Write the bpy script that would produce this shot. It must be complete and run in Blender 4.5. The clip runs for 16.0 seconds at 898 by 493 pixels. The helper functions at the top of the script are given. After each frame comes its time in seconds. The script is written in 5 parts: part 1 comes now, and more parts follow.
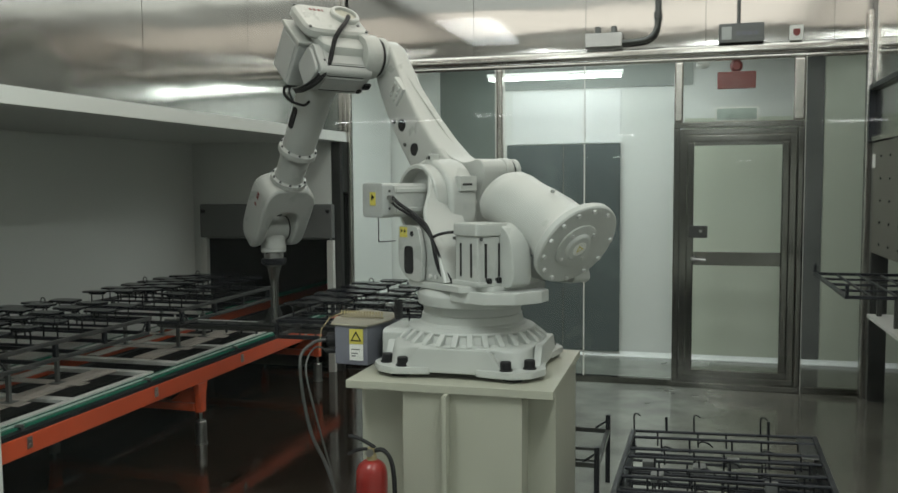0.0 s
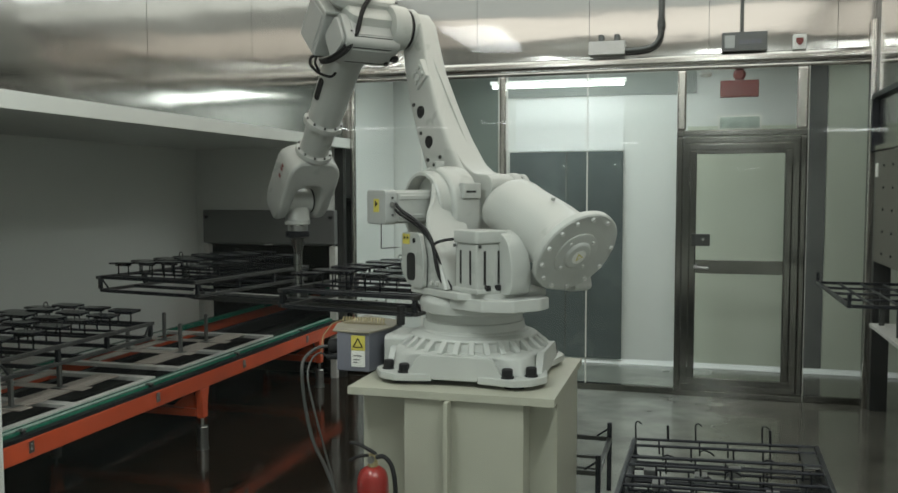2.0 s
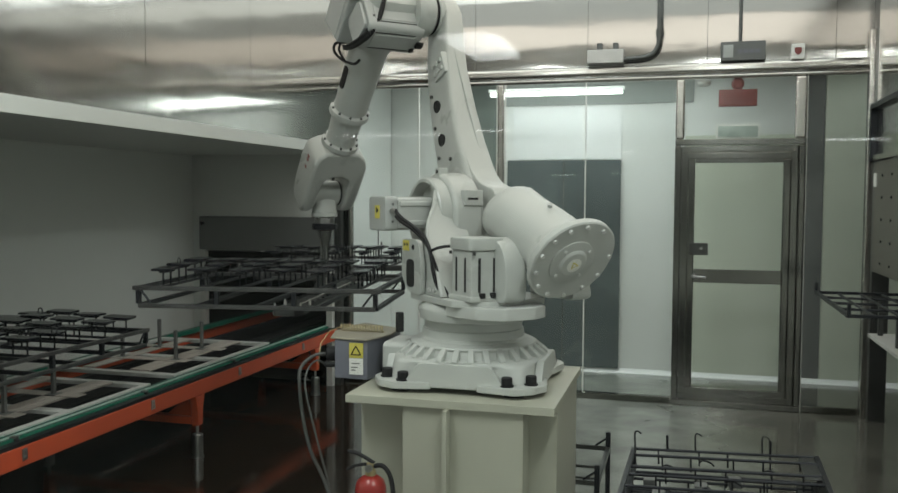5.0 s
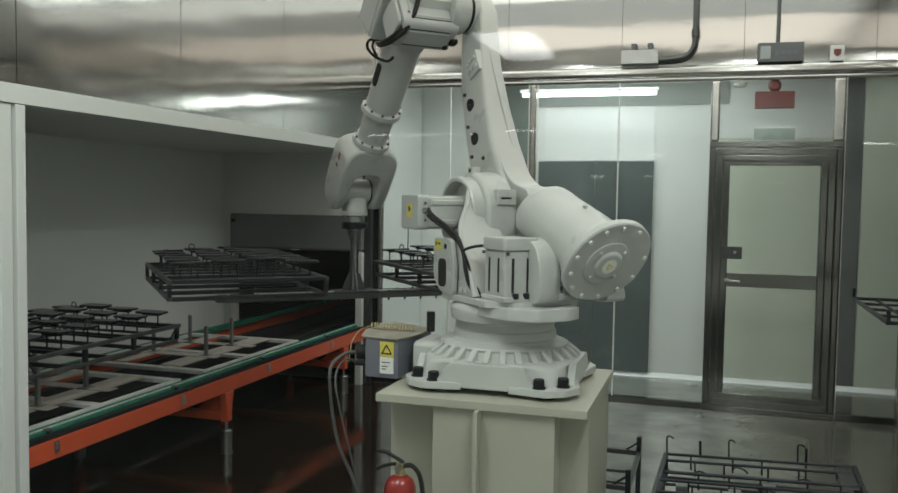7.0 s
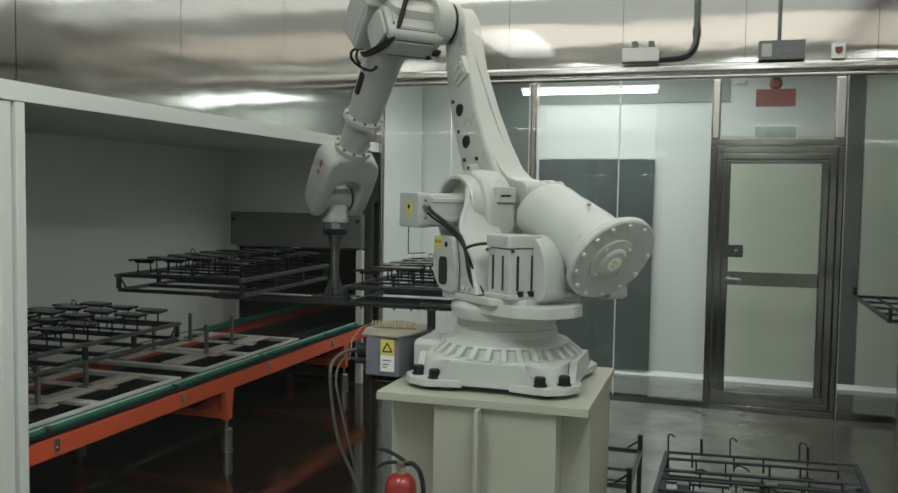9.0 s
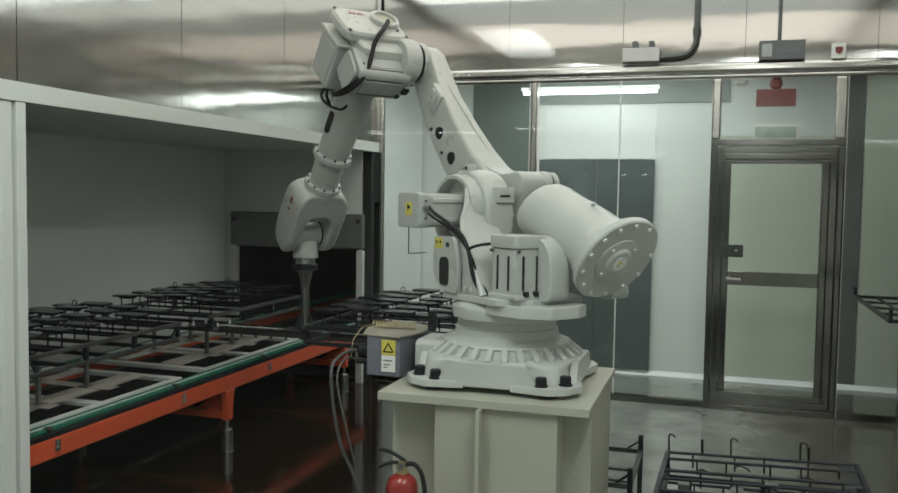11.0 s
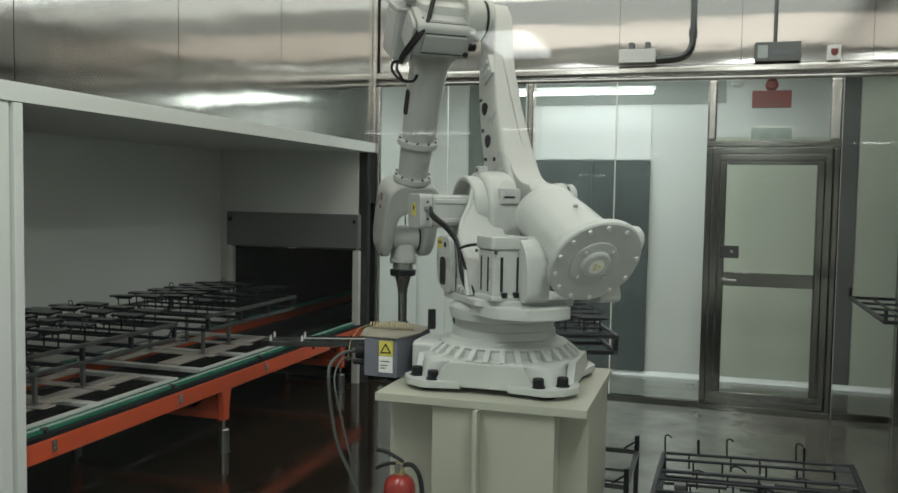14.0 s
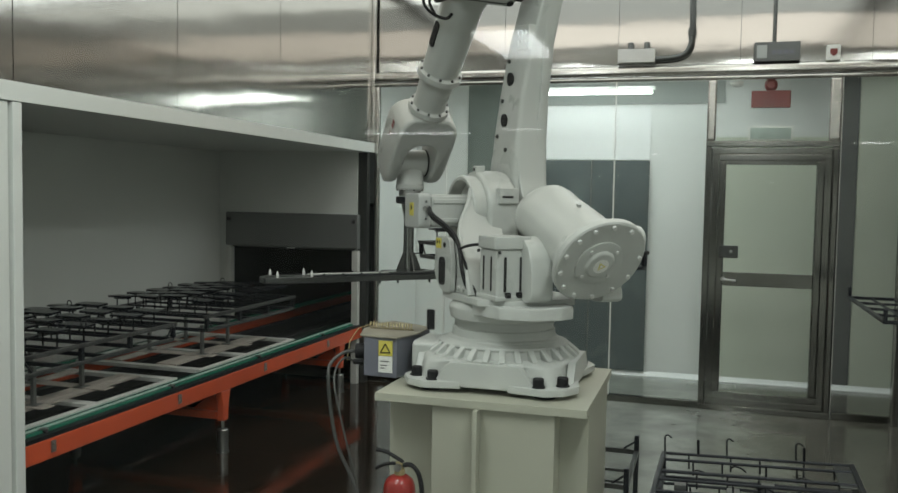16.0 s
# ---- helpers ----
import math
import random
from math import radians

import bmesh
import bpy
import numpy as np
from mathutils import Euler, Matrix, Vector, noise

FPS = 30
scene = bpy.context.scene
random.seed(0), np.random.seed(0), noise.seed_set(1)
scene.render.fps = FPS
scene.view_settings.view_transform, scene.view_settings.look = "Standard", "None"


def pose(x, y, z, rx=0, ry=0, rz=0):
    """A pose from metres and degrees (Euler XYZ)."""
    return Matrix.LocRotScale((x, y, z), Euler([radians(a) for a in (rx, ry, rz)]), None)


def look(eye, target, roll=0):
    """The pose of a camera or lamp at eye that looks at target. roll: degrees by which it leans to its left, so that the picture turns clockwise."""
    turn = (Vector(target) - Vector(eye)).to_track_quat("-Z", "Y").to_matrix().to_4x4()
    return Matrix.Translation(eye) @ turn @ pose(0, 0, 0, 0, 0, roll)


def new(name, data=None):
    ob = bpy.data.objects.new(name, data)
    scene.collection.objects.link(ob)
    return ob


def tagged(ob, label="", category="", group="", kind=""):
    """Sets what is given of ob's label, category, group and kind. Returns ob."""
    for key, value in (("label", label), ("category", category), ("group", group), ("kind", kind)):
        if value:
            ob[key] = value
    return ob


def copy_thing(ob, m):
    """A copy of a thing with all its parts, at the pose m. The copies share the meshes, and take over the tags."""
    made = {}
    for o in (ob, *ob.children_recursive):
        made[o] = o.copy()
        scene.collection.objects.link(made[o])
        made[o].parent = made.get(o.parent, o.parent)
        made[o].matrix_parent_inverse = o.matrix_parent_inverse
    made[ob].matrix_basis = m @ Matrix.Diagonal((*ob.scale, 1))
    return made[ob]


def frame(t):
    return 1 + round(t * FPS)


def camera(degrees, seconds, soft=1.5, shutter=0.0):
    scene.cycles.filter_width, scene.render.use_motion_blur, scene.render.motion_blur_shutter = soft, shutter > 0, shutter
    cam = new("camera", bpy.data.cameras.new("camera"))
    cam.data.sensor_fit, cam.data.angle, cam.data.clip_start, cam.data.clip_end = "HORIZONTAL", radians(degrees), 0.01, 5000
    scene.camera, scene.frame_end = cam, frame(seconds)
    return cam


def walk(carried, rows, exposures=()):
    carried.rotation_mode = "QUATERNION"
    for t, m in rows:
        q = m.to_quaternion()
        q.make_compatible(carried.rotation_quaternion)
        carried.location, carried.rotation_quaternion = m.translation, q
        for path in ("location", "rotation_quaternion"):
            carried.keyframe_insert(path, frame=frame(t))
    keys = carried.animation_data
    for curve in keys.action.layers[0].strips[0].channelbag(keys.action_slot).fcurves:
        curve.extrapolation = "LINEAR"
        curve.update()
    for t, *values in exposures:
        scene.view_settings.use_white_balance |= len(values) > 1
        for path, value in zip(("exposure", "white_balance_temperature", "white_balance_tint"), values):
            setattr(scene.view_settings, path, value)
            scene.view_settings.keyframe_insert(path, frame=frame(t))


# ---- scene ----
cam = camera(54.9, 16.0, soft=1.5)
PATH = [
    (0, (0.907, -3.767, 1.712), (0.373, -1.845, 1.564), -0.4),
    (0.5, (0.908, -3.767, 1.713), (0.369, -1.847, 1.563), -0.2),
    (1, (0.907, -3.765, 1.712), (0.368, -1.845, 1.563), -0.2),
    (1.5, (0.908, -3.769, 1.717), (0.369, -1.849, 1.575), -0.2),
    (2, (0.91, -3.772, 1.715), (0.37, -1.851, 1.582), -0.1),
    (2.5, (0.91, -3.778, 1.72), (0.371, -1.856, 1.595), -0.1),
    (3, (0.909, -3.769, 1.713), (0.378, -1.844, 1.599), -0.1),
    (3.5, (0.908, -3.77, 1.716), (0.381, -1.844, 1.601), -0.1),
    (4, (0.901, -3.762, 1.71), (0.376, -1.836, 1.596), 0.1),
    (6.3, (0.865, -3.741, 1.704), (0.311, -1.823, 1.591), 0.9),
    (6.5, (0.862, -3.737, 1.701), (0.289, -1.824, 1.588), 0.9),
    (7, (0.854, -3.731, 1.699), (0.264, -1.823, 1.587), 0.9),
    (7.5, (0.854, -3.728, 1.701), (0.262, -1.821, 1.588), 0.9),
    (8, (0.848, -3.723, 1.702), (0.256, -1.816, 1.588), 0.9),
    (8.5, (0.847, -3.721, 1.698), (0.256, -1.814, 1.582), 0.9),
    (9, (0.848, -3.722, 1.694), (0.258, -1.815, 1.579), 0.9),
    (11.5, (0.839, -3.725, 1.698), (0.25, -1.817, 1.582), 0.9),
    (12, (0.837, -3.725, 1.699), (0.248, -1.817, 1.583), 0.9),
    (12.5, (0.837, -3.725, 1.7), (0.248, -1.817, 1.584), 1.0),
    (13, (0.835, -3.728, 1.702), (0.246, -1.82, 1.585), 1.0),
    (13.5, (0.833, -3.734, 1.704), (0.249, -1.825, 1.587), 1.0),
    (14, (0.833, -3.733, 1.702), (0.255, -1.822, 1.586), 1.0),
    (14.5, (0.832, -3.732, 1.701), (0.255, -1.821, 1.586), 1.0),
    (15, (0.831, -3.733, 1.701), (0.255, -1.821, 1.586), 1.0),
    (15.5, (0.828, -3.734, 1.702), (0.253, -1.822, 1.586), 1.0),
    (16, (0.827, -3.73, 1.699), (0.252, -1.818, 1.584), 1.0),
]
walk(cam, [(t, look(eye, target, roll)) for t, eye, target, roll in PATH])
scene.view_settings.exposure = 0.0

# ---------------------------------------------------------------- light
world = bpy.data.worlds.new("world")
scene.world = world
world.use_nodes = True
world.node_tree.nodes["Background"].inputs[0].default_value = (0.55, 0.60, 0.58, 1)
world.node_tree.nodes["Background"].inputs[1].default_value = 0.04


def area_lamp(name, m, sx, sy, watts, colour):
    data = bpy.data.lights.new(name, "AREA")
    data.shape, data.size, data.size_y, data.energy, data.color = "RECTANGLE", sx, sy, watts, colour
    ob = new(name, data)
    ob.matrix_world = m
    return ob


COOL = (0.93, 1.0, 0.97)
WARM = (1.0, 0.95, 0.86)
DAYWHITE = (0.91, 1.0, 0.98)
# two ceiling tube rows along the cell, the lit ceiling field and rear row (all above the picture), the passage, the hall
for x in (-0.9, 1.31):
    area_lamp("ceiling_light", pose(x, -2.15, 3.575), 0.18, 1.8, 46, COOL)
area_lamp("ceiling_light", pose(0.10, 0.7, 3.575), 4.1, 1.7, 36, WARM)
# weak added fill, lightens the ceiling gap that the steel sheets mirror
area_lamp("ceiling_light", pose(0.05, 2.12, 3.575), 4.1, 1.05, 10, COOL)
area_lamp("ceiling_light", pose(0.05, 3.1, 3.575), 4.1, 0.85, 24, COOL)
area_lamp("passage_light", pose(-0.31, 4.28, 2.64), 1.2, 0.06, 3.5, DAYWHITE)
# added fill, hidden above the header, carries most of the passage brightness
area_lamp("passage_light", pose(-0.05, 3.97, 2.96), 2.3, 0.35, 21, DAYWHITE)
area_lamp("hall_light", pose(-0.5, -9.05, 2.738), 0.35, 1.1, 14, COOL)
# added out of sight: light the hall so the window mirrors a pale veil
for x, watts in ((-5.5, 95), (1.6, 44)):
    area_lamp("hall_light", pose(x, -7.6, 2.88), 1.2, 0.3, watts, COOL)
# added fill out of view, brightens the wall right of the door
area_lamp("passage_light", pose(2.6, 4.25, 2.9), 1.15, 0.3, 2.4, COOL)

# ---------------------------------------------------------------- materials
def mat(name, colour, rough=0.5, metal=0.0, var=0.06, scale=6.0, bump=0.0, bscale=60.0, stretch=None, coat=0.0, rvar=0.1, spec=0.5):
    m = bpy.data.materials.new(name)
    m.use_nodes = True
    nt = m.node_tree
    b = nt.nodes["Principled BSDF"]
    b.inputs["Metallic"].default_value = metal
    b.inputs["Specular IOR Level"].default_value = spec
    b.inputs["Coat Weight"].default_value = coat
    b.inputs["Coat Roughness"].default_value = 0.15
    tc = nt.nodes.new("ShaderNodeTexCoord")
    src = tc.outputs["Object"]
    if stretch:
        mp = nt.nodes.new("ShaderNodeMapping")
        mp.inputs["Scale"].default_value = stretch
        nt.links.new(src, mp.inputs["Vector"])
        src = mp.outputs["Vector"]
    n1 = nt.nodes.new("ShaderNodeTexNoise")
    n1.inputs["Scale"].default_value = scale
    n1.inputs["Detail"].default_value = 5
    nt.links.new(src, n1.inputs["Vector"])
    n2 = nt.nodes.new("ShaderNodeTexNoise")
    n2.inputs["Scale"].default_value = bscale
    n2.inputs["Detail"].default_value = 3
    nt.links.new(src, n2.inputs["Vector"])
    mix = nt.nodes.new("ShaderNodeMath")
    mix.operation = "MULTIPLY_ADD"
    nt.links.new(n2.outputs["Fac"], mix.inputs[0])
    mix.inputs[1].default_value = 0.35
    nt.links.new(n1.outputs["Fac"], mix.inputs[2])
    ramp = nt.nodes.new("ShaderNodeValToRGB")
    ramp.color_ramp.elements[0].position, ramp.color_ramp.elements[1].position = 0.38, 0.95
    lo = [max(0.0, c * (1 - var)) for c in colour]
    hi = [min(1.0, c * (1 + var)) for c in colour]
    ramp.color_ramp.elements[0].color = (*lo, 1)
    ramp.color_ramp.elements[1].color = (*hi, 1)
    nt.links.new(mix.outputs[0], ramp.inputs["Fac"])
    nt.links.new(ramp.outputs["Color"], b.inputs["Base Color"])
    mr = nt.nodes.new("ShaderNodeMapRange")
    mr.inputs["From Min"].default_value, mr.inputs["From Max"].default_value = 0.3, 0.7
    mr.inputs["To Min"].default_value = max(0.02, rough * (1 - rvar))
    mr.inputs["To Max"].default_value = min(1.0, rough * (1 + rvar))
    nt.links.new(n1.outputs["Fac"], mr.inputs["Value"])
    nt.links.new(mr.outputs["Result"], b.inputs["Roughness"])
    if bump:
        bp = nt.nodes.new("ShaderNodeBump")
        bp.inputs["Strength"].default_value = bump
        bp.inputs["Distance"].default_value = 0.01
        nt.links.new(n2.outputs["Fac"], bp.inputs["Height"])
        nt.links.new(bp.outputs["Normal"], b.inputs["Normal"])
    return m


def tinted_by_x(m, x0, x1, tint):
    """Multiplies the base colour by tint, coming in with a ragged edge between x0 and x1."""
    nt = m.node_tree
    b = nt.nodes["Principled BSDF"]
    untinted = b.inputs["Base Color"].links[0].from_socket
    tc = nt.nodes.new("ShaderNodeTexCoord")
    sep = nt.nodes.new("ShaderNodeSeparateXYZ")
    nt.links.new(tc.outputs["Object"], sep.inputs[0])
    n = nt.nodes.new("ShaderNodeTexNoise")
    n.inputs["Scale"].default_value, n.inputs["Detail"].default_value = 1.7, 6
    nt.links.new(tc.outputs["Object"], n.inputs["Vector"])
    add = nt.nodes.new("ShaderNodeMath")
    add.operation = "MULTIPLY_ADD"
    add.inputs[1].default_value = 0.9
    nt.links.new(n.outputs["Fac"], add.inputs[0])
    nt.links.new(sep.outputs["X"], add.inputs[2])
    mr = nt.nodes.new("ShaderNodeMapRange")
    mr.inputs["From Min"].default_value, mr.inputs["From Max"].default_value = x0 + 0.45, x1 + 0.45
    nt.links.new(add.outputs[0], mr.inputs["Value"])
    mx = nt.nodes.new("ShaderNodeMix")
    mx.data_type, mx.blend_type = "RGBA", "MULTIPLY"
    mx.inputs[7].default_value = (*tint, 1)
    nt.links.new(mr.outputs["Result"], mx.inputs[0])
    nt.links.new(untinted, mx.inputs[6])
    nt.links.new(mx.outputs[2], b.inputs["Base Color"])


def glow(name, colour, strength):
    m = bpy.data.materials.new(name)
    m.use_nodes = True
    b = m.node_tree.nodes["Principled BSDF"]
    b.inputs["Base Color"].default_value = (*colour, 1)
    b.inputs["Emission Color"].default_value = (*colour, 1)
    b.inputs["Emission Strength"].default_value = strength
    return m


def pane_glass(name, tint, gloss, rough=0.02):
    """Thin sheet glass: clear straight through, a mirror by its Fresnel gloss."""
    m = bpy.data.materials.new(name)
    m.use_nodes = True
    nt = m.node_tree
    nt.nodes.remove(nt.nodes["Principled BSDF"])
    out = nt.nodes["Material Output"]
    tr = nt.nodes.new("ShaderNodeBsdfTransparent")
    tr.inputs["Color"].default_value = (*tint, 1)
    gl = nt.nodes.new("ShaderNodeBsdfGlossy")
    gl.inputs["Roughness"].default_value = rough
    fr = nt.nodes.new("ShaderNodeFresnel")
    fr.inputs["IOR"].default_value = 1.5
    k = nt.nodes.new("ShaderNodeMath")
    k.operation = "MULTIPLY"
    k.inputs[1].default_value = gloss
    mx = nt.nodes.new("ShaderNodeMixShader")
    nt.links.new(fr.outputs[0], k.inputs[0])
    nt.links.new(k.outputs[0], mx.inputs[0])
    nt.links.new(tr.outputs[0], mx.inputs[1])
    nt.links.new(gl.outputs[0], mx.inputs[2])
    nt.links.new(mx.outputs[0], out.inputs["Surface"])
    return m


def steel_sheet(name, rough, wave, tone=1.0, along=(1.0, 0.0)):
    """Polished stainless sheet: faint brushing, a slow buckle, and a grain that draws reflections out sideways."""
    m = bpy.data.materials.new(name)
    m.use_nodes = True
    nt = m.node_tree
    b = nt.nodes["Principled BSDF"]
    b.inputs["Metallic"].default_value = 1.0
    tc = nt.nodes.new("ShaderNodeTexCoord")
    mp = nt.nodes.new("ShaderNodeMapping")
    mp.inputs["Scale"].default_value = (1.0, 1.0, 60.0)
    nt.links.new(tc.outputs["Object"], mp.inputs["Vector"])
    n1 = nt.nodes.new("ShaderNodeTexNoise")
    n1.inputs["Scale"].default_value, n1.inputs["Detail"].default_value = 3.0, 6
    nt.links.new(mp.outputs["Vector"], n1.inputs["Vector"])
    ramp = nt.nodes.new("ShaderNodeValToRGB")
    ramp.color_ramp.elements[0].color = (0.47 * tone, 0.458 * tone, 0.437 * tone, 1)
    ramp.color_ramp.elements[1].color = (0.58 * tone, 0.565 * tone, 0.54 * tone, 1)
    nt.links.new(n1.outputs["Fac"], ramp.inputs["Fac"])
    nt.links.new(ramp.outputs["Color"], b.inputs["Base Color"])
    mp2 = nt.nodes.new("ShaderNodeMapping")
    mp2.inputs["Scale"].default_value = (0.55, 0.55, 2.6)
    nt.links.new(tc.outputs["Object"], mp2.inputs["Vector"])
    n2 = nt.nodes.new("ShaderNodeTexNoise")
    n2.inputs["Scale"].default_value, n2.inputs["Detail"].default_value = 1.3, 1.5
    nt.links.new(mp2.outputs["Vector"], n2.inputs["Vector"])
    add = nt.nodes.new("ShaderNodeMath")
    add.operation = "MULTIPLY_ADD"
    nt.links.new(n1.outputs["Fac"], add.inputs[0])
    add.inputs[1].default_value = 0.0035
    nt.links.new(n2.outputs["Fac"], add.inputs[2])
    n3 = nt.nodes.new("ShaderNodeTexNoise")
    n3.inputs["Scale"].default_value, n3.inputs["Detail"].default_value = 5.0, 2.5
    nt.links.new(tc.outputs["Object"], n3.inputs["Vector"])
    ripple = nt.nodes.new("ShaderNodeMath")
    ripple.operation = "MULTIPLY_ADD"
    nt.links.new(n3.outputs["Fac"], ripple.inputs[0])
    ripple.inputs[1].default_value = 0.20
    nt.links.new(add.outputs[0], ripple.inputs[2])
    bp = nt.nodes.new("ShaderNodeBump")
    bp.inputs["Strength"].default_value, bp.inputs["Distance"].default_value = wave, 0.06
    nt.links.new(ripple.outputs[0], bp.inputs["Height"])
    nt.links.new(bp.outputs["Normal"], b.inputs["Normal"])
    b.inputs["Roughness"].default_value = rough
    b.inputs["Anisotropic"].default_value = 0.95
    run = nt.nodes.new("ShaderNodeCombineXYZ")
    run.inputs[0].default_value, run.inputs[1].default_value = along
    nt.links.new(run.outputs[0], b.inputs["Tangent"])
    return m


M_ROBOT = mat("robot_paint", (0.45, 0.466, 0.44), 0.29, var=0.05, scale=5, bump=0.05, bscale=220)
M_ROBOT_COVER = mat("robot_cover_paint", (0.40, 0.415, 0.40), 0.45, var=0.05, scale=5, bump=0.05, bscale=220)
M_CAST = mat("casting_paint", (0.485, 0.50, 0.473), 0.38, var=0.07, scale=8, bump=0.18, bscale=140)
M_BLACK = mat("black_rubber", (0.010, 0.010, 0.011), 0.6, var=0.2, scale=20, spec=0.3)
M_BLACKMETAL = mat("blackened_steel", (0.019, 0.021, 0.026), 0.38, metal=0.6, var=0.3, scale=14, bump=0.1, bscale=120)
M_RACKRAIL = mat("worn_rack_steel", (0.075, 0.075, 0.074), 0.4, metal=0.5, var=0.4, scale=9, bump=0.1, bscale=120)
M_HOLE = mat("dark_recess", (0.01, 0.01, 0.01), 0.8, var=0.1)
M_STEEL = mat("bare_steel", (0.42, 0.42, 0.41), 0.32, metal=1.0, var=0.1, scale=12, bump=0.05, bscale=180)
M_POST = mat("dull_post_steel", (0.17, 0.172, 0.165), 0.45, metal=0.4, var=0.2, scale=12)
M_PADDLE = mat("glossy_black_coating", (0.007, 0.008, 0.012), 0.18, spec=0.3, var=0.4, scale=14, bump=0.12, bscale=70)
M_TOOLSTEEL = mat("tool_steel", (0.27, 0.275, 0.265), 0.2, metal=0.95, var=0.15, scale=12)
M_LID = mat("dusty_tan_lid", (0.27, 0.25, 0.195), 0.5, var=0.3, scale=9, bump=0.05, bscale=80)
M_DARKSTEEL = mat("dark_brushed_steel", (0.095, 0.098, 0.095), 0.35, metal=0.9, var=0.15, scale=12)
M_CHROME = mat("frame_stainless", (0.50, 0.48, 0.45), 0.2, metal=1.0, var=0.12, scale=5, bump=0.04, bscale=40, stretch=(1, 1, 8))
M_FRAME = mat("dark_frame_stainless", (0.20, 0.198, 0.182), 0.15, metal=1.0, var=0.2, scale=3, bump=0.02, bscale=25, stretch=(1, 1, 0.4))
M_SHEET = steel_sheet("stainless_sheet", 0.12, 0.06, along=(0.0, 1.0))
M_DULLSHEET = steel_sheet("dull_stainless_sheet", 0.12, 0.06, 0.88)
M_WHITE = mat("white_panel", (0.66, 0.68, 0.65), 0.55, var=0.04, scale=2.0, bump=0.03, bscale=50)
M_WHITE2 = mat("white_wall", (0.80, 0.82, 0.80), 0.5, var=0.03, scale=1.5)
M_PED = mat("cream_paint", (0.405, 0.405, 0.33), 0.45, var=0.08, scale=4, bump=0.08, bscale=60)
M_FLOOR = mat("epoxy_floor", (0.23, 0.245, 0.222), 0.16, var=0.4, scale=2.2, bump=0.05, bscale=7, rvar=0.6)
M_FLOOR.node_tree.nodes["Principled BSDF"].inputs["IOR"].default_value = 1.9
tinted_by_x(M_FLOOR, 0.75, 1.35, (0.36, 0.33, 0.30))
M_BROWNFLOOR = mat("dark_brown_gloss", (0.019, 0.012, 0.008), 0.10, var=0.6, scale=2.6, bump=0.07, bscale=6, rvar=0.7)
M_BROWNFLOOR.node_tree.nodes["Principled BSDF"].inputs["IOR"].default_value = 1.7
M_ORANGE = mat("orange_paint", (0.56, 0.082, 0.027), 0.38, var=0.14, scale=6, bump=0.06, bscale=90)
M_GREEN = mat("green_plastic", (0.020, 0.150, 0.095), 0.25, var=0.25, scale=9)
M_ALU = mat("aluminium", (0.60, 0.60, 0.568), 0.42, metal=0.15, var=0.14, scale=7, bump=0.06, bscale=90)
M_PLANK = mat("weathered_plank", (0.46, 0.41, 0.365), 0.6, var=0.25, scale=5, bump=0.15, bscale=40, stretch=(6, 1, 6))
M_RED = mat("red_enamel", (0.26, 0.016, 0.012), 0.3, var=0.15, scale=6, coat=0.3)
M_BOXGREY = mat("blue_grey_paint", (0.16, 0.165, 0.20), 0.4, var=0.08, scale=6, bump=0.05, bscale=120)
M_YELLOW = mat("yellow_label", (0.62, 0.54, 0.10), 0.5, var=0.05)
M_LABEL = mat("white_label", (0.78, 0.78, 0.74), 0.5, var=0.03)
M_BRASS = mat("brass_tube", (0.44, 0.37, 0.20), 0.4, metal=0.4, var=0.1)
M_DARKPANEL = mat("dark_glossy_door", (0.10, 0.12, 0.122), 0.26, var=0.2, scale=2)
M_GREYPANEL = mat("grey_green_panel", (0.17, 0.20, 0.185), 0.35, var=0.1, scale=2)
M_GREYBAND = mat("grey_upper_band", (0.36, 0.39, 0.37), 0.5, var=0.06, scale=2)
M_SHUTTER = mat("grey_shutter_box", (0.13, 0.135, 0.13), 0.45, var=0.1, scale=4)
# near-black: the shade of unlit depths is put into the colour
M_VOID = mat("unlit_depth", (0.005, 0.0055, 0.005), 0.9, var=0.3, spec=0.1)
M_ZINC = mat("zinc_screw", (0.72, 0.72, 0.70), 0.45, metal=0.3, var=0.1)
M_CEIL = mat("ceiling_panel", (0.66, 0.62, 0.55), 0.5, var=0.1, scale=1.2)
M_PERF = mat("oven_sheet", (0.20, 0.185, 0.165), 0.4, metal=0.7, var=0.15, scale=4)
M_HOSE = mat("grey_conduit", (0.07, 0.07, 0.067), 0.5, var=0.15, scale=20, bump=0.3, bscale=160)
M_REDSIGN = mat("red_box", (0.21, 0.045, 0.04), 0.5, var=0.1)
M_GREENSIGN = mat("pale_green_sign", (0.40, 0.47, 0.435), 0.4, var=0.25, scale=14)
M_BRIGHT = mat("gloss_white_panel", (0.88, 0.90, 0.90), 0.4, var=0.02, scale=2)
M_CREAM = mat("cream_wall_panel", (0.62, 0.66, 0.56), 0.5, var=0.05, scale=2)
M_LAMP = glow("lit_tube", (0.95, 1.0, 0.98), 6.0)
M_TUBE = glow("hall_tube", (0.95, 1.0, 0.98), 12.0)
M_CLEAR = pane_glass("glass_edge", (1.0, 1.0, 1.0), 0.0)
M_GLASS = pane_glass("partition_glass", (0.93, 0.95, 0.93), 1.0)
